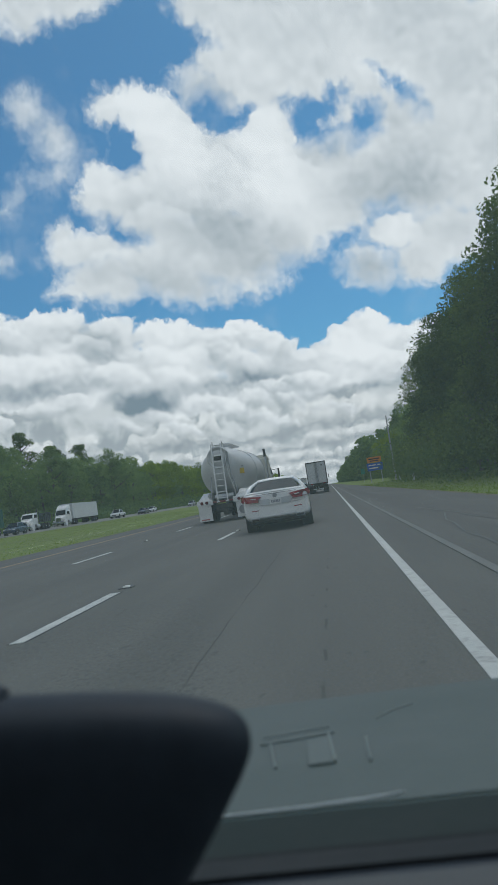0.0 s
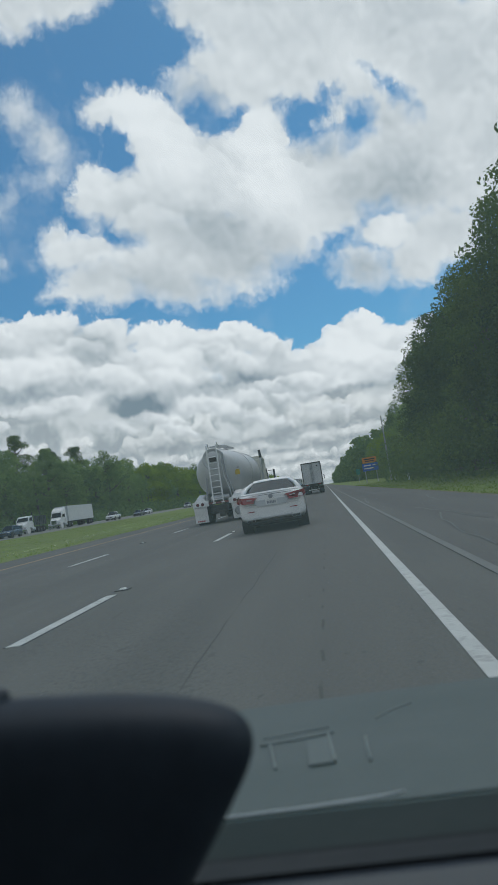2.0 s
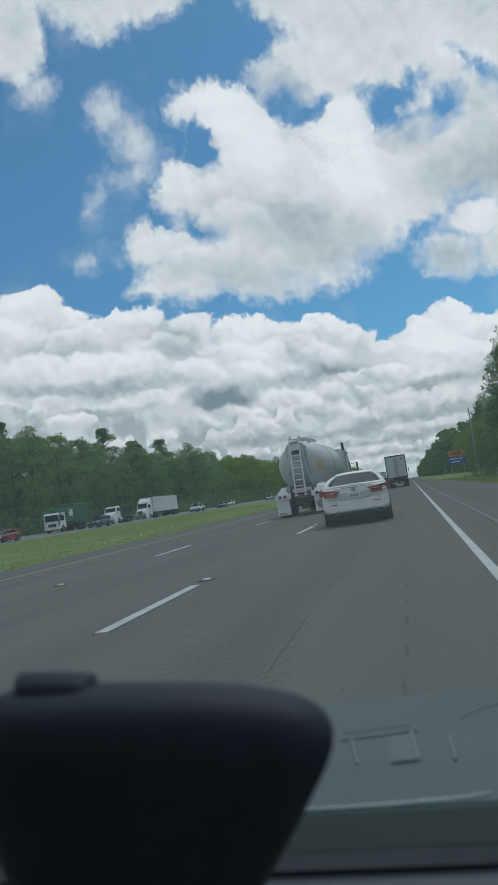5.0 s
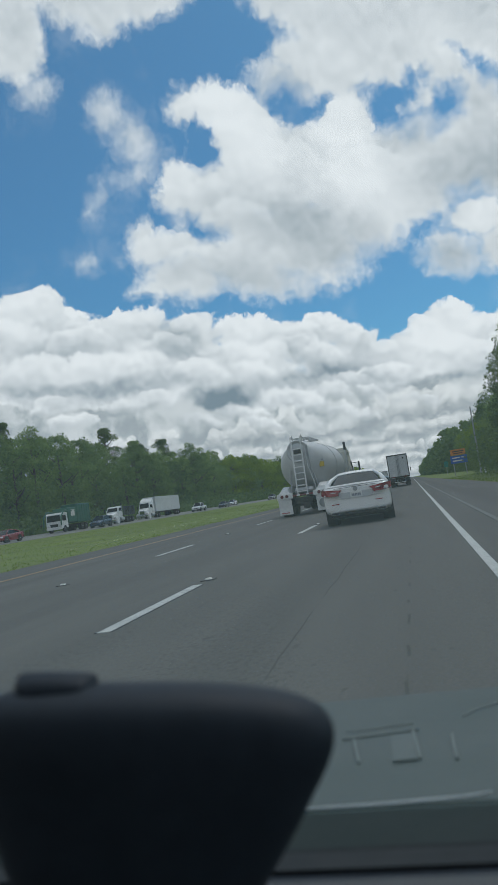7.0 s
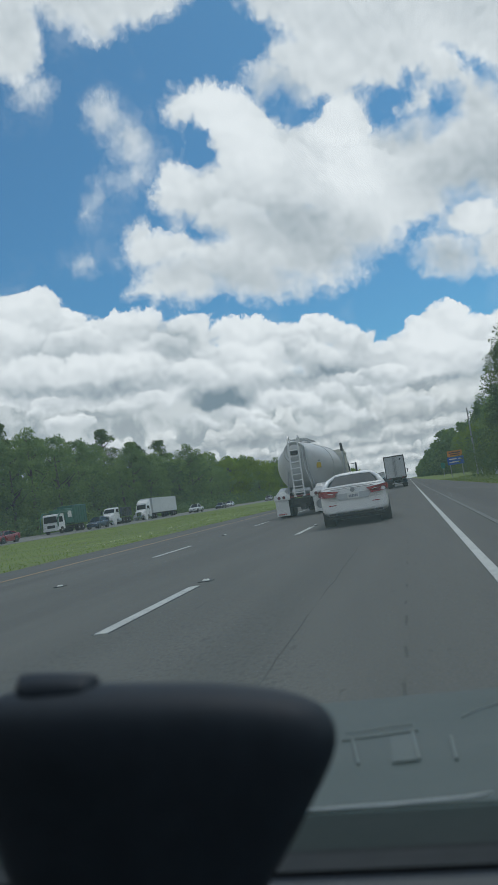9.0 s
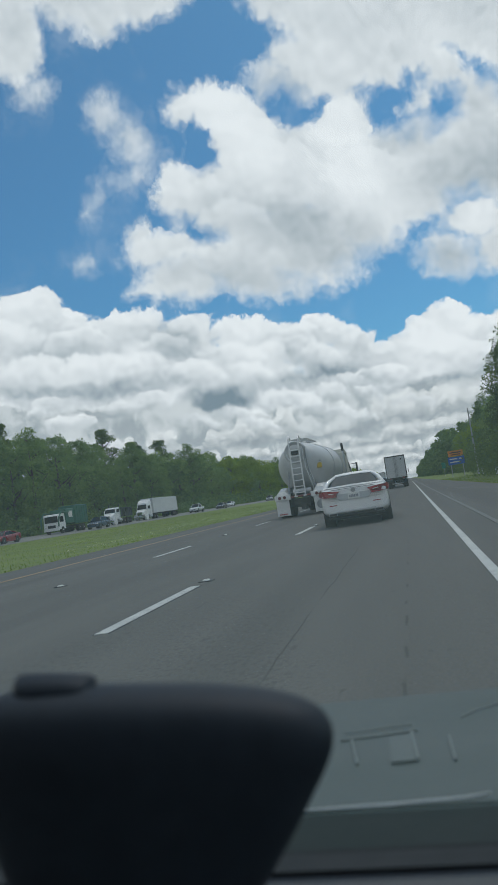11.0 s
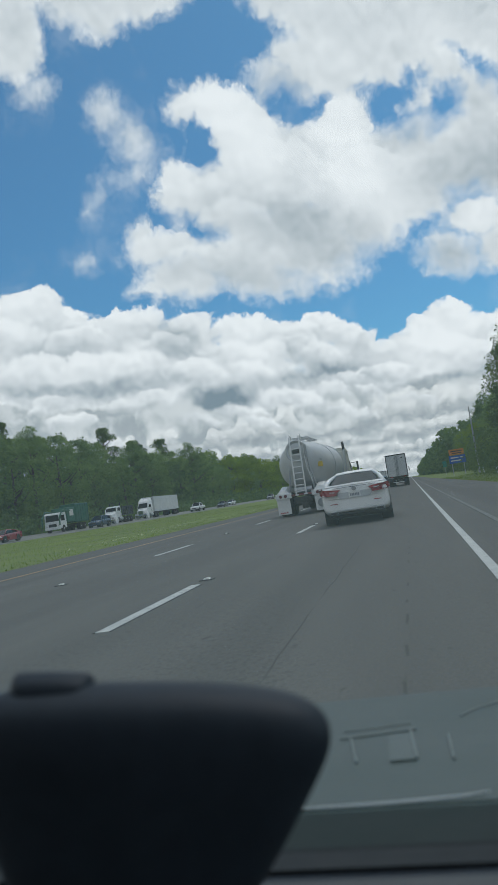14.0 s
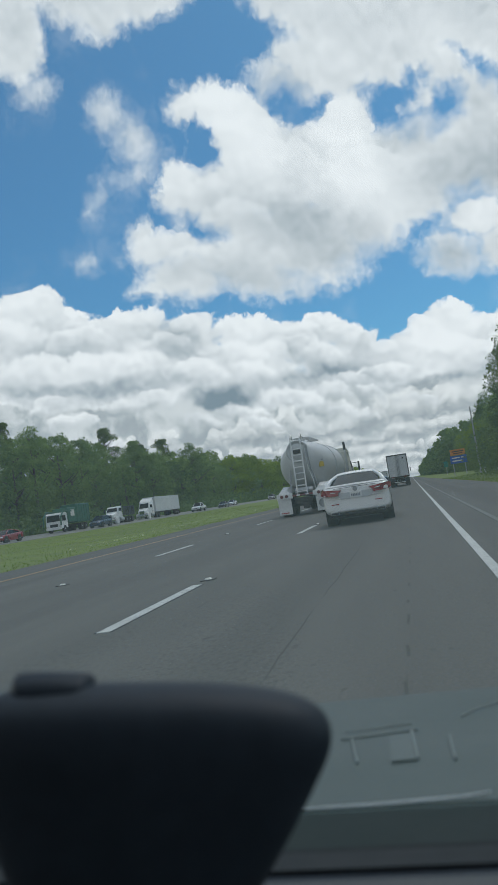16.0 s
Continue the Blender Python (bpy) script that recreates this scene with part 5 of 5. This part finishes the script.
    part("equipment_box", box((0.5, 1.5, 0.85), (0.98, 4.4, 0.88), 0.05), FLAP, e, "white side cabinet")
    part("warning_sticker", box((0.02, 0.3, 0.26), (0.98, 0.98, 2.30), turn=(0, 0, -38)), YELLOW_SIGN, e, "yellow warning sticker")
    part("sticker_bar", box((0.02, 0.34, 0.06), (0.95, 0.98, 2.52), turn=(0, 0, -38)), VAN_GREY, e)
    tractor(e, 8.6, PAINT_CREAM, sleeper=False, high=3.25, roof_fairing=0.25)
    part("side_fairing", panel([(1.22, 3.6, 0.5), (1.22, 5.0, 0.5), (1.22, 5.2, 1.25), (1.22, 3.5, 1.25)], (1, 0, 0), 0.03), FLAP, e, "white side panel")
    return e


def box_trailer(e, back=0.0, long=15.5, high=4.08, mark=False):
    """A plain van trailer with two rear doors."""
    part("van_body", box((2.56, long, 2.9), (0, back + long / 2, high - 1.45), 0.03), VAN_WHITE, e, "white van body")
    fr = join(*[box((0.10, 0.10, 2.94), (s * 1.24, back - 0.02, high - 1.46), 0.015) for s in (1, -1)], box((2.58, 0.12, 0.14), (0, back - 0.02, high - 0.06), 0.02), box((2.58, 0.14, 0.2), (0, back - 0.03, high - 2.86), 0.02))
    part("door_frame", fr, FRAME_DARK, e, "dark rear door frame")
    for s in (1, -1):
        d = part("rear_door", box((1.14, 0.05, 2.62), (s * 0.585, back - 0.03, high - 1.46), 0.012), VAN_WHITE, e, "white rear door")
        part("lock_rod", tube([(s * 0.20, back - 0.085, high - 2.72), (s * 0.20, back - 0.085, high - 0.18)], 0.03, 6), STEEL, d)
        part("lock_rod", tube([(s * 0.08, back - 0.085, high - 2.72), (s * 0.08, back - 0.085, high - 0.18)], 0.03, 6), VAN_GREY, d)
        for k in range(4):
            part("hinge", box((0.12, 0.05, 0.07), (s * 1.17, back - 0.07, high - 2.4 + 0.63 * k), 0.01), STEEL, d)
        part("mud_flap", box((0.62, 0.03, 0.7), (s * .92, back + 0.35, 0.5), 0.01), BLACK, e, "black mud flap")
        part("tail_lamp", box((0.3, 0.05, 0.1), (s * .8, back - 0.09, high - 2.86), 0.02), LAMP_RED, e, "red tail lamp")
    part("placard", box((0.16, 0.02, 0.2), (0.75, back - 0.065, high - 0.5), turn=(0, 45, 0)), BLACK, e, "small dark placard")
    guard = part("rear_guard", box((2.3, 0.12, 0.12), (0, back + 0.02, 0.55), 0.02), FRAME_DARK, e, "dark underride guard")
    part("guard_tape", box((1.4, 0.012, 0.08), (0, back - 0.045, 0.55)), WHITE_BAR, guard)
    for s in (1, -1):
        part("guard_post", box((0.1, 0.1, 0.6), (s * .5, back + 0.04, 0.86), 0.01), FRAME_DARK, guard)
    dual_axle(e, back + 1.4, 1.25)
    dual_axle(e, back + 2.65, 1.25)
    part("van_chassis", box((1.1, long - 0.6, 0.3), (0, back + long / 2, 1.03), 0.03), FRAME_DARK, e)
    if mark:
        part("side_mark", box((0.02, 3.4, 0.8), (1.285, back + long * 0.45, high - 1.4), 0.004), BLUE_MARK, e, "blue block mark on the side")


def facing(x, y, z=0.0):
    """The pose of an oncoming vehicle whose nose is at y, on the far carriageway as tilted towards the camera."""
    return pose(x, y, z + 0.45 * (OPP_NEAR - x) / (OPP_NEAR - OPP_FAR), 0, 0, 180)


auto("saloon_car", "clean white four-door saloon car with red tail lights", pose(-1.52, 19.6, 0.0, 0, 0, 2.0), PAINT_WHITE, "sedan", PAINT_SILVER, fine=True)
bulk_tanker(pose(-5.12, 34.0, 0.0, 0, 0, -1.8))
lorry = thing("box_lorry", "white box trailer lorry with closed rear doors", "truck", at=pose(-1.50, 94.0, 0.0))
box_trailer(lorry)
tractor(lorry, 12.6, PAINT_WHITE, high=3.1)

# traffic ahead
auto("saloon_car", "white saloon car far ahead on the highway", pose(-8.6, 150.0, 0.0), PAINT_WHITE, "sedan")
auto("sport_utility", "dark sport utility car far ahead on the highway", pose(-4.7, 128.0, 0.0), PAINT_DARK, "suv", category="car")
auto("saloon_car", "dark saloon car far ahead on the highway", pose(-8.5, 190.0, 0.0), PAINT_DARK, "sedan")
auto("pickup_truck", "silver pickup truck far ahead on the highway", pose(-4.8, 178.0, 0.0), PAINT_SILVER, "pickup", category="pickup")
far_lorry = thing("box_lorry", "pale box lorry far ahead on the highway", "truck", at=pose(-8.4, 225.0, 0.0))
box_trailer(far_lorry, long=12.0, high=3.9)
tractor(far_lorry, 9.2, PAINT_CREAM, high=3.0)

# oncoming traffic on the far carriageway
OX = (-46.2, -49.8)
auto("saloon_car", "red saloon car on the opposite carriageway", facing(OX[0], 78, OPP_Z), PAINT_RED, "sedan")
auto("sport_utility", "dark blue sport utility car on the opposite carriageway", facing(OX[0], 104, OPP_Z), PAINT_BLUE, "suv")
auto("pickup_truck", "white pickup truck on the opposite carriageway", facing(OX[0], 156, OPP_Z), PAINT_WHITE, "pickup", category="pickup")
auto("saloon_car", "dark saloon car on the opposite carriageway", facing(OX[0], 177, OPP_Z), PAINT_DARK, "sedan")
auto("saloon_car", "white saloon car on the opposite carriageway", facing(OX[1], 200, OPP_Z), PAINT_WHITE, "sedan")
auto("sport_utility", "silver sport utility car on the opposite carriageway", facing(OX[0], 240, OPP_Z), PAINT_SILVER, "suv")
auto("saloon_car", "dark saloon car far off on the opposite carriageway", facing(OX[0], 290, OPP_Z), PAINT_DARK, "sedan")

semi = thing("box_lorry", "white semi-trailer lorry with blue mark, oncoming", "truck", at=facing(OX[1], 128, OPP_Z))
box_trailer(semi, -19.0, 14.5, 4.0, mark=True)
tractor(semi, -6.9, PAINT_WHITE, high=3.1, roof_fairing=0.7)

dump = thing("dump_truck", "white-cabbed dump truck with black body, oncoming", "truck", at=facing(OX[1], 113, OPP_Z))
tractor(dump, -6.9, PAINT_WHITE, sleeper=False, high=2.85)
part("dump_body", loft([[(-1.2, y, 1.2), (1.2, y, 1.2), (1.25, y, z), (1.15, y, z), (1.1, y, 1.35), (-1.1, y, 1.35), (-1.15, y, z), (-1.25, y, z)] for y, z in ((-8.6, 2.6), (-8.3, 2.75), (-3.9, 2.75), (-3.6, 2.9))]), PAINT_DARK, dump, "black open dump body")
for k in range(6):
    for s in (1, -1):
        part("body_rib", box((0.08, 0.1, 1.4), (s * 1.26, -8.1 + 0.8 * k, 2.0), 0.015), PAINT_DARK, dump)
dual_axle(dump, -7.4, 1.25)


def refuse_truck(at):
    """A cab-over refuse truck: nose at y = 0, body behind it."""
    e = thing("refuse_truck", "green refuse truck with white cab, oncoming", "truck", at=at)
    part("cab", loft([[(-1.2, y, 0.6), (1.2, y, 0.6), (1.2, y, 1.5), (1.15, y, z), (-1.15, y, z), (-1.2, y, 1.5)] for y, z in ((-1.9, 2.75), (-1.8, 2.8), (-0.25, 2.78), (-0.05, 2.6), (0.0, 1.6))]), PAINT_WHITE, e, "white cab-over cab")
    part("windscreen", panel([(-1.02, 0.0, 1.62), (1.02, 0.0, 1.62), (0.98, -0.05, 2.5), (-0.98, -0.05, 2.5)], (0, 1, 0.1), 0.03), DARK_GLASS, e, "dark windscreen")
    for s in (1, -1):
        part("side_window", panel([(s * 1.19, -1.4, 1.6), (s * 1.19, -0.3, 1.6), (s * 1.16, -0.3, 2.4), (s * 1.16, -1.4, 2.4)], (s, 0, 0), 0.03), DARK_GLASS, e)
        part("headlight", box((0.3, 0.08, 0.2), (s * .9, 0.02, 0.95), 0.03), LAMP_CLEAR, e, "clear headlight")
        part("lift_arm", tube([(s * 1.34, -3.0, 2.9), (s * 1.36, -0.6, 3.05), (s * 1.36, 0.35, 2.2), (s * 1.36, 0.5, 1.0)], 0.1, 8), PAINT_GREEN, e, "green lifting arm")
        wheel(e, s * 1.22, -0.95, 0.5, 0.3, s, PAINT_WHITE, spokes=8)
        part("mirror", box((0.1, 0.12, 0.5), (s * 1.42, 0.1, 2.0), 0.03), BLACK, e)
    part("grille", box((1.2, 0.05, 0.4), (0, 0.02, 1.05), 0.03), BLACK, e)
    part("bumper", box((2.4, 0.25, 0.3), (0, 0.05, 0.6), 0.05), PAINT_WHITE, e)
    part("hopper", box((2.45, 2.6, 2.1), (0, -3.5, 2.35), 0.08), PAINT_GREEN, e, "green loading hopper")
    part("body", box((2.5, 4.6, 2.75), (0, -7.1, 2.5), 0.12), PAINT_GREEN, e, "green packer body")
    for k in range(6):
        for s in (1, -1):
            part("rib", box((0.06, 0.12, 2.5), (s * 1.27, -9.1 + 0.8 * k, 2.5), 0.015), PAINT_GREEN, e)
    for s in (1, -1):
        part("panel_mark", box((0.02, 1.2, 0.9), (s * 1.30, -3.5, 2.6), 0.004), PLATE, e, "pale square panel")
    part("chassis", box((1.0, 8.6, 0.3), (0, -5.0, 0.85), 0.03), FRAME_DARK, e)
    dual_axle(e, -6.4, 1.22)
    dual_axle(e, -7.7, 1.22)
    return e


refuse_truck(facing(OX[1], 94, OPP_Z))

# ---------------------------------------------------------------- roadside signs and poles
SIGN_ORANGE = material("orange_sign_sheet", (0.62, 0.22, 0.02), 0.5, vary=0.05)
SIGN_BLUE = material("blue_sign_sheet", (0.02, 0.10, 0.42), 0.5, vary=0.05)
SIGN_GREEN = material("green_sign_sheet", (0.02, 0.2, 0.12), 0.5, vary=0.05)
POLE_GREY = material("weathered_pole", (0.34, 0.34, 0.33), 0.8, vary=0.15, size=0.8)

sign = thing("road_sign", "orange and blue roadside sign on two posts", "sign", at=pose(9.6, 150.0, -0.05))
for s in (1, -1):
    part("post", tube([(s * 1.15, 0.06, -0.3), (s * 1.15, 0.06, 4.6)], 0.09, 8), POLE_GREY, sign)
upper = part("orange_panel", box((2.9, 0.05, 1.15), (0, -0.03, 4.55), 0.03), SIGN_ORANGE, sign, "orange panel with dark bars")
part("panel_bar", box((2.2, 0.012, 0.22), (0, -0.062, 4.72)), BLACK, upper)
part("panel_bar", box((1.8, 0.012, 0.18), (0, -0.062, 4.32)), BLACK, upper)
lower = part("blue_panel", box((3.2, 0.05, 1.55), (0, -0.03, 3.1), 0.03), SIGN_BLUE, sign, "blue panel with pale bars")
for dx, dz, w in ((-.5, .35, 1.5), (.85, .35, .6), (-.3, -.25, 1.9)):
    part("panel_bar", box((w, 0.012, 0.22), (dx, -0.062, 3.1 + dz)), PLATE, lower)

pole = thing("utility_pole", "tall weathered grey pole beside the trees", "pole", at=pose(10.9, 122.0, -0.05))
part("shaft", tube([(0, 0, -0.4), (0, 0, 10.8)], [0.16, 0.10], 10), POLE_GREY, pole)
part("cap", lathe([(10.78, 0.11), (10.9, 0.05)], "z", 10), POLE_GREY, pole)

small = thing("guide_sign", "small green roadside sign on one post", "sign", at=pose(9.8, 210.0, 0.0))
part("post", tube([(0, 0.04, -0.3), (0, 0.04, 3.6)], 0.05, 8), POLE_GREY, small)
part("panel", box((1.1, 0.04, 1.6), (0, 0, 3.0), 0.02), SIGN_GREEN, small)

for k, (x, y) in enumerate(((9.9, 88.0), (10.6, 112.0))):
    d = thing("marker_post", "short pale roadside marker post in grass", "post", "roadside marker posts", pose(x, y, -0.1))
    part("post", box((0.28, 0.1, 0.9), (0, 0, 0.4), 0.03), FLAP, d)
    part("post_cap", box((0.3, 0.12, 0.1), (0, 0, 0.85), 0.02), POLE_GREY, d)

# ---------------------------------------------------------------- the camera's own car
HOUSING = material("dark_dash_plastic", (0.028, 0.038, 0.050), 0.6, vary=0.15, size=0.1)
REFLECTED_DASH = material("grey_green_reflection", (0.045, 0.060, 0.058), 0.65, vary=0.04, size=0.3)
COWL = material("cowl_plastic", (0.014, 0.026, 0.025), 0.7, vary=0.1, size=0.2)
SEAL = material("rubber_seal", (0.006, 0.010, 0.012), 0.7, vary=0.1, size=0.1)
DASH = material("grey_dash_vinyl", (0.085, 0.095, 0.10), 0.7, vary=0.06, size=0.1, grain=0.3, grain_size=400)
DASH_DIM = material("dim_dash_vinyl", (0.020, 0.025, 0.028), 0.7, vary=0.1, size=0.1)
REFLECTED_LINE = material("pale_reflected_line", (0.42, 0.45, 0.46), 0.5, vary=0.1, size=0.1)
for m in (HOUSING, COWL, SEAL, DASH_DIM):
    m.node_tree.nodes["Principled BSDF"].inputs["Specular IOR Level"].default_value = 0.2
LINING = material("dark_cabin_lining", (0.03, 0.03, 0.032), 0.9, vary=0.1)


def shelf(name, y0, z0, y1, z1, mat, label, category, x0=-0.95, x1=0.75, thick=0.02, bow=0.0, parent=None):
    """A panel across the car from (y0, z0) forward to (y1, z1), bowed forward in the middle."""
    xs = [x0 + (x1 - x0) * k / 24 for k in range(25)]
    mid, half = (x0 + x1) / 2 + 0.1, (x1 - x0) / 2
    rows = []
    for x in xs:
        b = bow * (1 - ((x - mid) / half) ** 2)
        rows.append([(x, y0, z0), (x, y1 + b, z1), (x, y1 + b, z1 - thick), (x, y0, z0 - thick)])
    ob = part(name, loft(rows), mat, parent)
    return ob if parent else tagged(ob, label, category)


# panel added to stand in for the dash reflected in the windscreen
shelf("reflection_panel", 0.868, 0.66, 1.40, 0.618, REFLECTED_DASH, "smooth grey-green panel standing in for dash reflected in windscreen", "bonnet", bow=0.045)
# bright edge within that windscreen reflection, added as a thin pale bar
trim = tagged(part("reflection_line", tube([(-0.186, 0.868, 0.661), (-0.08, 0.870, 0.661), (0.0, 0.877, 0.661), (0.03, 0.886, 0.661)], [0.0019, 0.0026, 0.0022, 0.0010], 6), REFLECTED_LINE), "thin pale line standing in for a reflected edge", "trim strip")
# ghost shapes reflected in the windscreen, added as thin bars and a plate
REFLECTED_EDGE = material("pale_reflected_edge", (0.135, 0.158, 0.155), 0.6, vary=0.15, size=0.05)
card = thing("card_holder", "faint pale open frame standing in for a windscreen reflection", "card holder")
for name, pts, thick in (("top_bar", [(-0.172, 1.158, 0.641), (-0.117, 1.168, 0.640), (-0.054, 1.182, 0.639)], 0.0022), ("top_edge", [(-0.170, 1.197, 0.638), (-0.063, 1.220, 0.636)], 0.0012),
                         ("leg", [(-0.154, 1.152, 0.642), (-0.144, 1.083, 0.647), (-0.135, 1.027, 0.651)], 0.0022), ("leg", [(-0.063, 1.178, 0.639), (-0.057, 1.095, 0.646), (-0.052, 1.028, 0.651)], 0.0026)):
    part(name, tube(pts, thick, 6), REFLECTED_EDGE, card)
part("card", panel([(-0.097, 1.152, 0.642), (-0.064, 1.159, 0.641), (-0.055, 1.024, 0.652), (-0.088, 1.021, 0.652)], (0, 0, 1), 0.001), material("dim_reflected_patch", (0.072, 0.090, 0.088), 0.65, vary=0.1, size=0.05), card, "dim grey-green reflected patch")
ghost = thing("paper_clip", "faint pale upright strip standing in for a windscreen reflection", "strip")
part("strip", tube([(-0.006, 1.135, 0.643), (-0.005, 1.070, 0.648), (-0.003, 1.016, 0.652)], 0.0022, 6), REFLECTED_EDGE, ghost)
part("strip_edge", tube([(0.016, 1.238, 0.635), (0.043, 1.283, 0.631), (0.082, 1.314, 0.629)], 0.0014, 6), REFLECTED_EDGE, ghost)
dash = thing("dashboard", "dark grey vinyl dashboard top with black seam", "dashboard")
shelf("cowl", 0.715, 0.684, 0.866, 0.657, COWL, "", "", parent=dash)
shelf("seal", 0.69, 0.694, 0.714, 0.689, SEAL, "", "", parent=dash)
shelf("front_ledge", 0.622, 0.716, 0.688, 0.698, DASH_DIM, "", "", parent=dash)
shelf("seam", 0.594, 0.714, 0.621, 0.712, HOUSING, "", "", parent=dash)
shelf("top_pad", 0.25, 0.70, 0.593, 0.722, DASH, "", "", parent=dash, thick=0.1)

# dark rounded housing, placed and shaped to fit the camera's view, half a metre from the eye
VIEW_POSE = pose(0, 0, EYE, 94.66, 8.6, 12.76)


def housing():
    e = thing("dash_housing", "rounded dark plastic housing with small knob on top", "dash housing")
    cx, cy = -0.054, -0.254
    # outline as the camera sees it, flat-topped and drawn in towards its foot, in metres round its middle
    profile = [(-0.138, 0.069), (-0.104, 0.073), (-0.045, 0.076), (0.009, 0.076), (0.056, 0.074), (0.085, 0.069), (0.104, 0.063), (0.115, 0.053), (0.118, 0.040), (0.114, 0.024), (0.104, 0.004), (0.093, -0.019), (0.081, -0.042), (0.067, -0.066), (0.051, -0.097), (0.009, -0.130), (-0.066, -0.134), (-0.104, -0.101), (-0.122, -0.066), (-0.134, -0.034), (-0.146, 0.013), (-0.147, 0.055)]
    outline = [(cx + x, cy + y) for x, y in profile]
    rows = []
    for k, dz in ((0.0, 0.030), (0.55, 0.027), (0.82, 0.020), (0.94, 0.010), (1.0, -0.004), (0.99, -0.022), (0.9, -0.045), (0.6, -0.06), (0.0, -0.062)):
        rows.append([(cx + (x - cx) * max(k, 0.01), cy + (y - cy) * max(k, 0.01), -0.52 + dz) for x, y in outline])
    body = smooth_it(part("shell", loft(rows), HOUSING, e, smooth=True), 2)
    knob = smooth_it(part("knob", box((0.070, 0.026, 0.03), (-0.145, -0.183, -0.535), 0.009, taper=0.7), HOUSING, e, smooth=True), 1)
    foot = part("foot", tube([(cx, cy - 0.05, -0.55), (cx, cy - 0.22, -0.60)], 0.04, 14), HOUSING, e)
    e.matrix_world = VIEW_POSE
    return e


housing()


# raked windscreen glass, its dusty film tinted to imitate haze, and the plain cabin behind it
def windscreen_material():
    m = bpy.data.materials.new("dusty_hazed_glass")
    m.use_nodes = True
    n = Net(m.node_tree)
    m.node_tree.nodes.clear()
    at = n.node("ShaderNodeTexCoord").outputs["Object"]
    clear = n.node("ShaderNodeBsdfTransparent")
    clear.inputs[0].default_value = (0.95, 0.965, 0.96, 1)
    dust_haze = n.node("ShaderNodeBsdfTranslucent")
    dust_haze.inputs[0].default_value = (0.58, 0.78, 0.76, 1)
    mix = n.node("ShaderNodeMixShader")
    n.put(mix.inputs[0], n.ramp(n.noise(at, 2.5, 3.0, 0.5), 0.3, 0.7, 0.068, 0.080))
    n.put(mix.inputs[1], clear.outputs[0])
    n.put(mix.inputs[2], dust_haze.outputs[0])
    n.put(n.node("ShaderNodeOutputMaterial").inputs[0], mix.outputs[0])
    return m


glass = put_mesh("windscreen", [(-1.0, 0.87, 0.64), (0.8, 0.87, 0.64), (0.7, 0.30, 1.42), (-0.9, 0.30, 1.42)], [(0, 1, 2, 3)], windscreen_material())
tagged(glass, "clear raked car windscreen with dusty, haze-tinted film", "windscreen", kind="structure")
glass.visible_shadow = False
# unseen cabin shell, added so that its roof keeps light off the housing
shell = join(box((1.8, 2.4, 0.04), (-0.1, -0.93, 1.45), 0.01), box((1.8, 0.04, 1.2), (-0.1, -2.1, 0.85), 0.01), box((0.04, 2.3, 0.7), (-0.98, -0.9, 0.55), 0.01), box((0.04, 2.3, 0.7), (0.78, -0.9, 0.55), 0.01), box((1.8, 2.5, 0.05), (-0.1, -0.9, 0.25), 0.01))
tagged(part("cabin_wall", shell, LINING), "plain dark car cabin lining, out of view", "cabin", kind="structure")
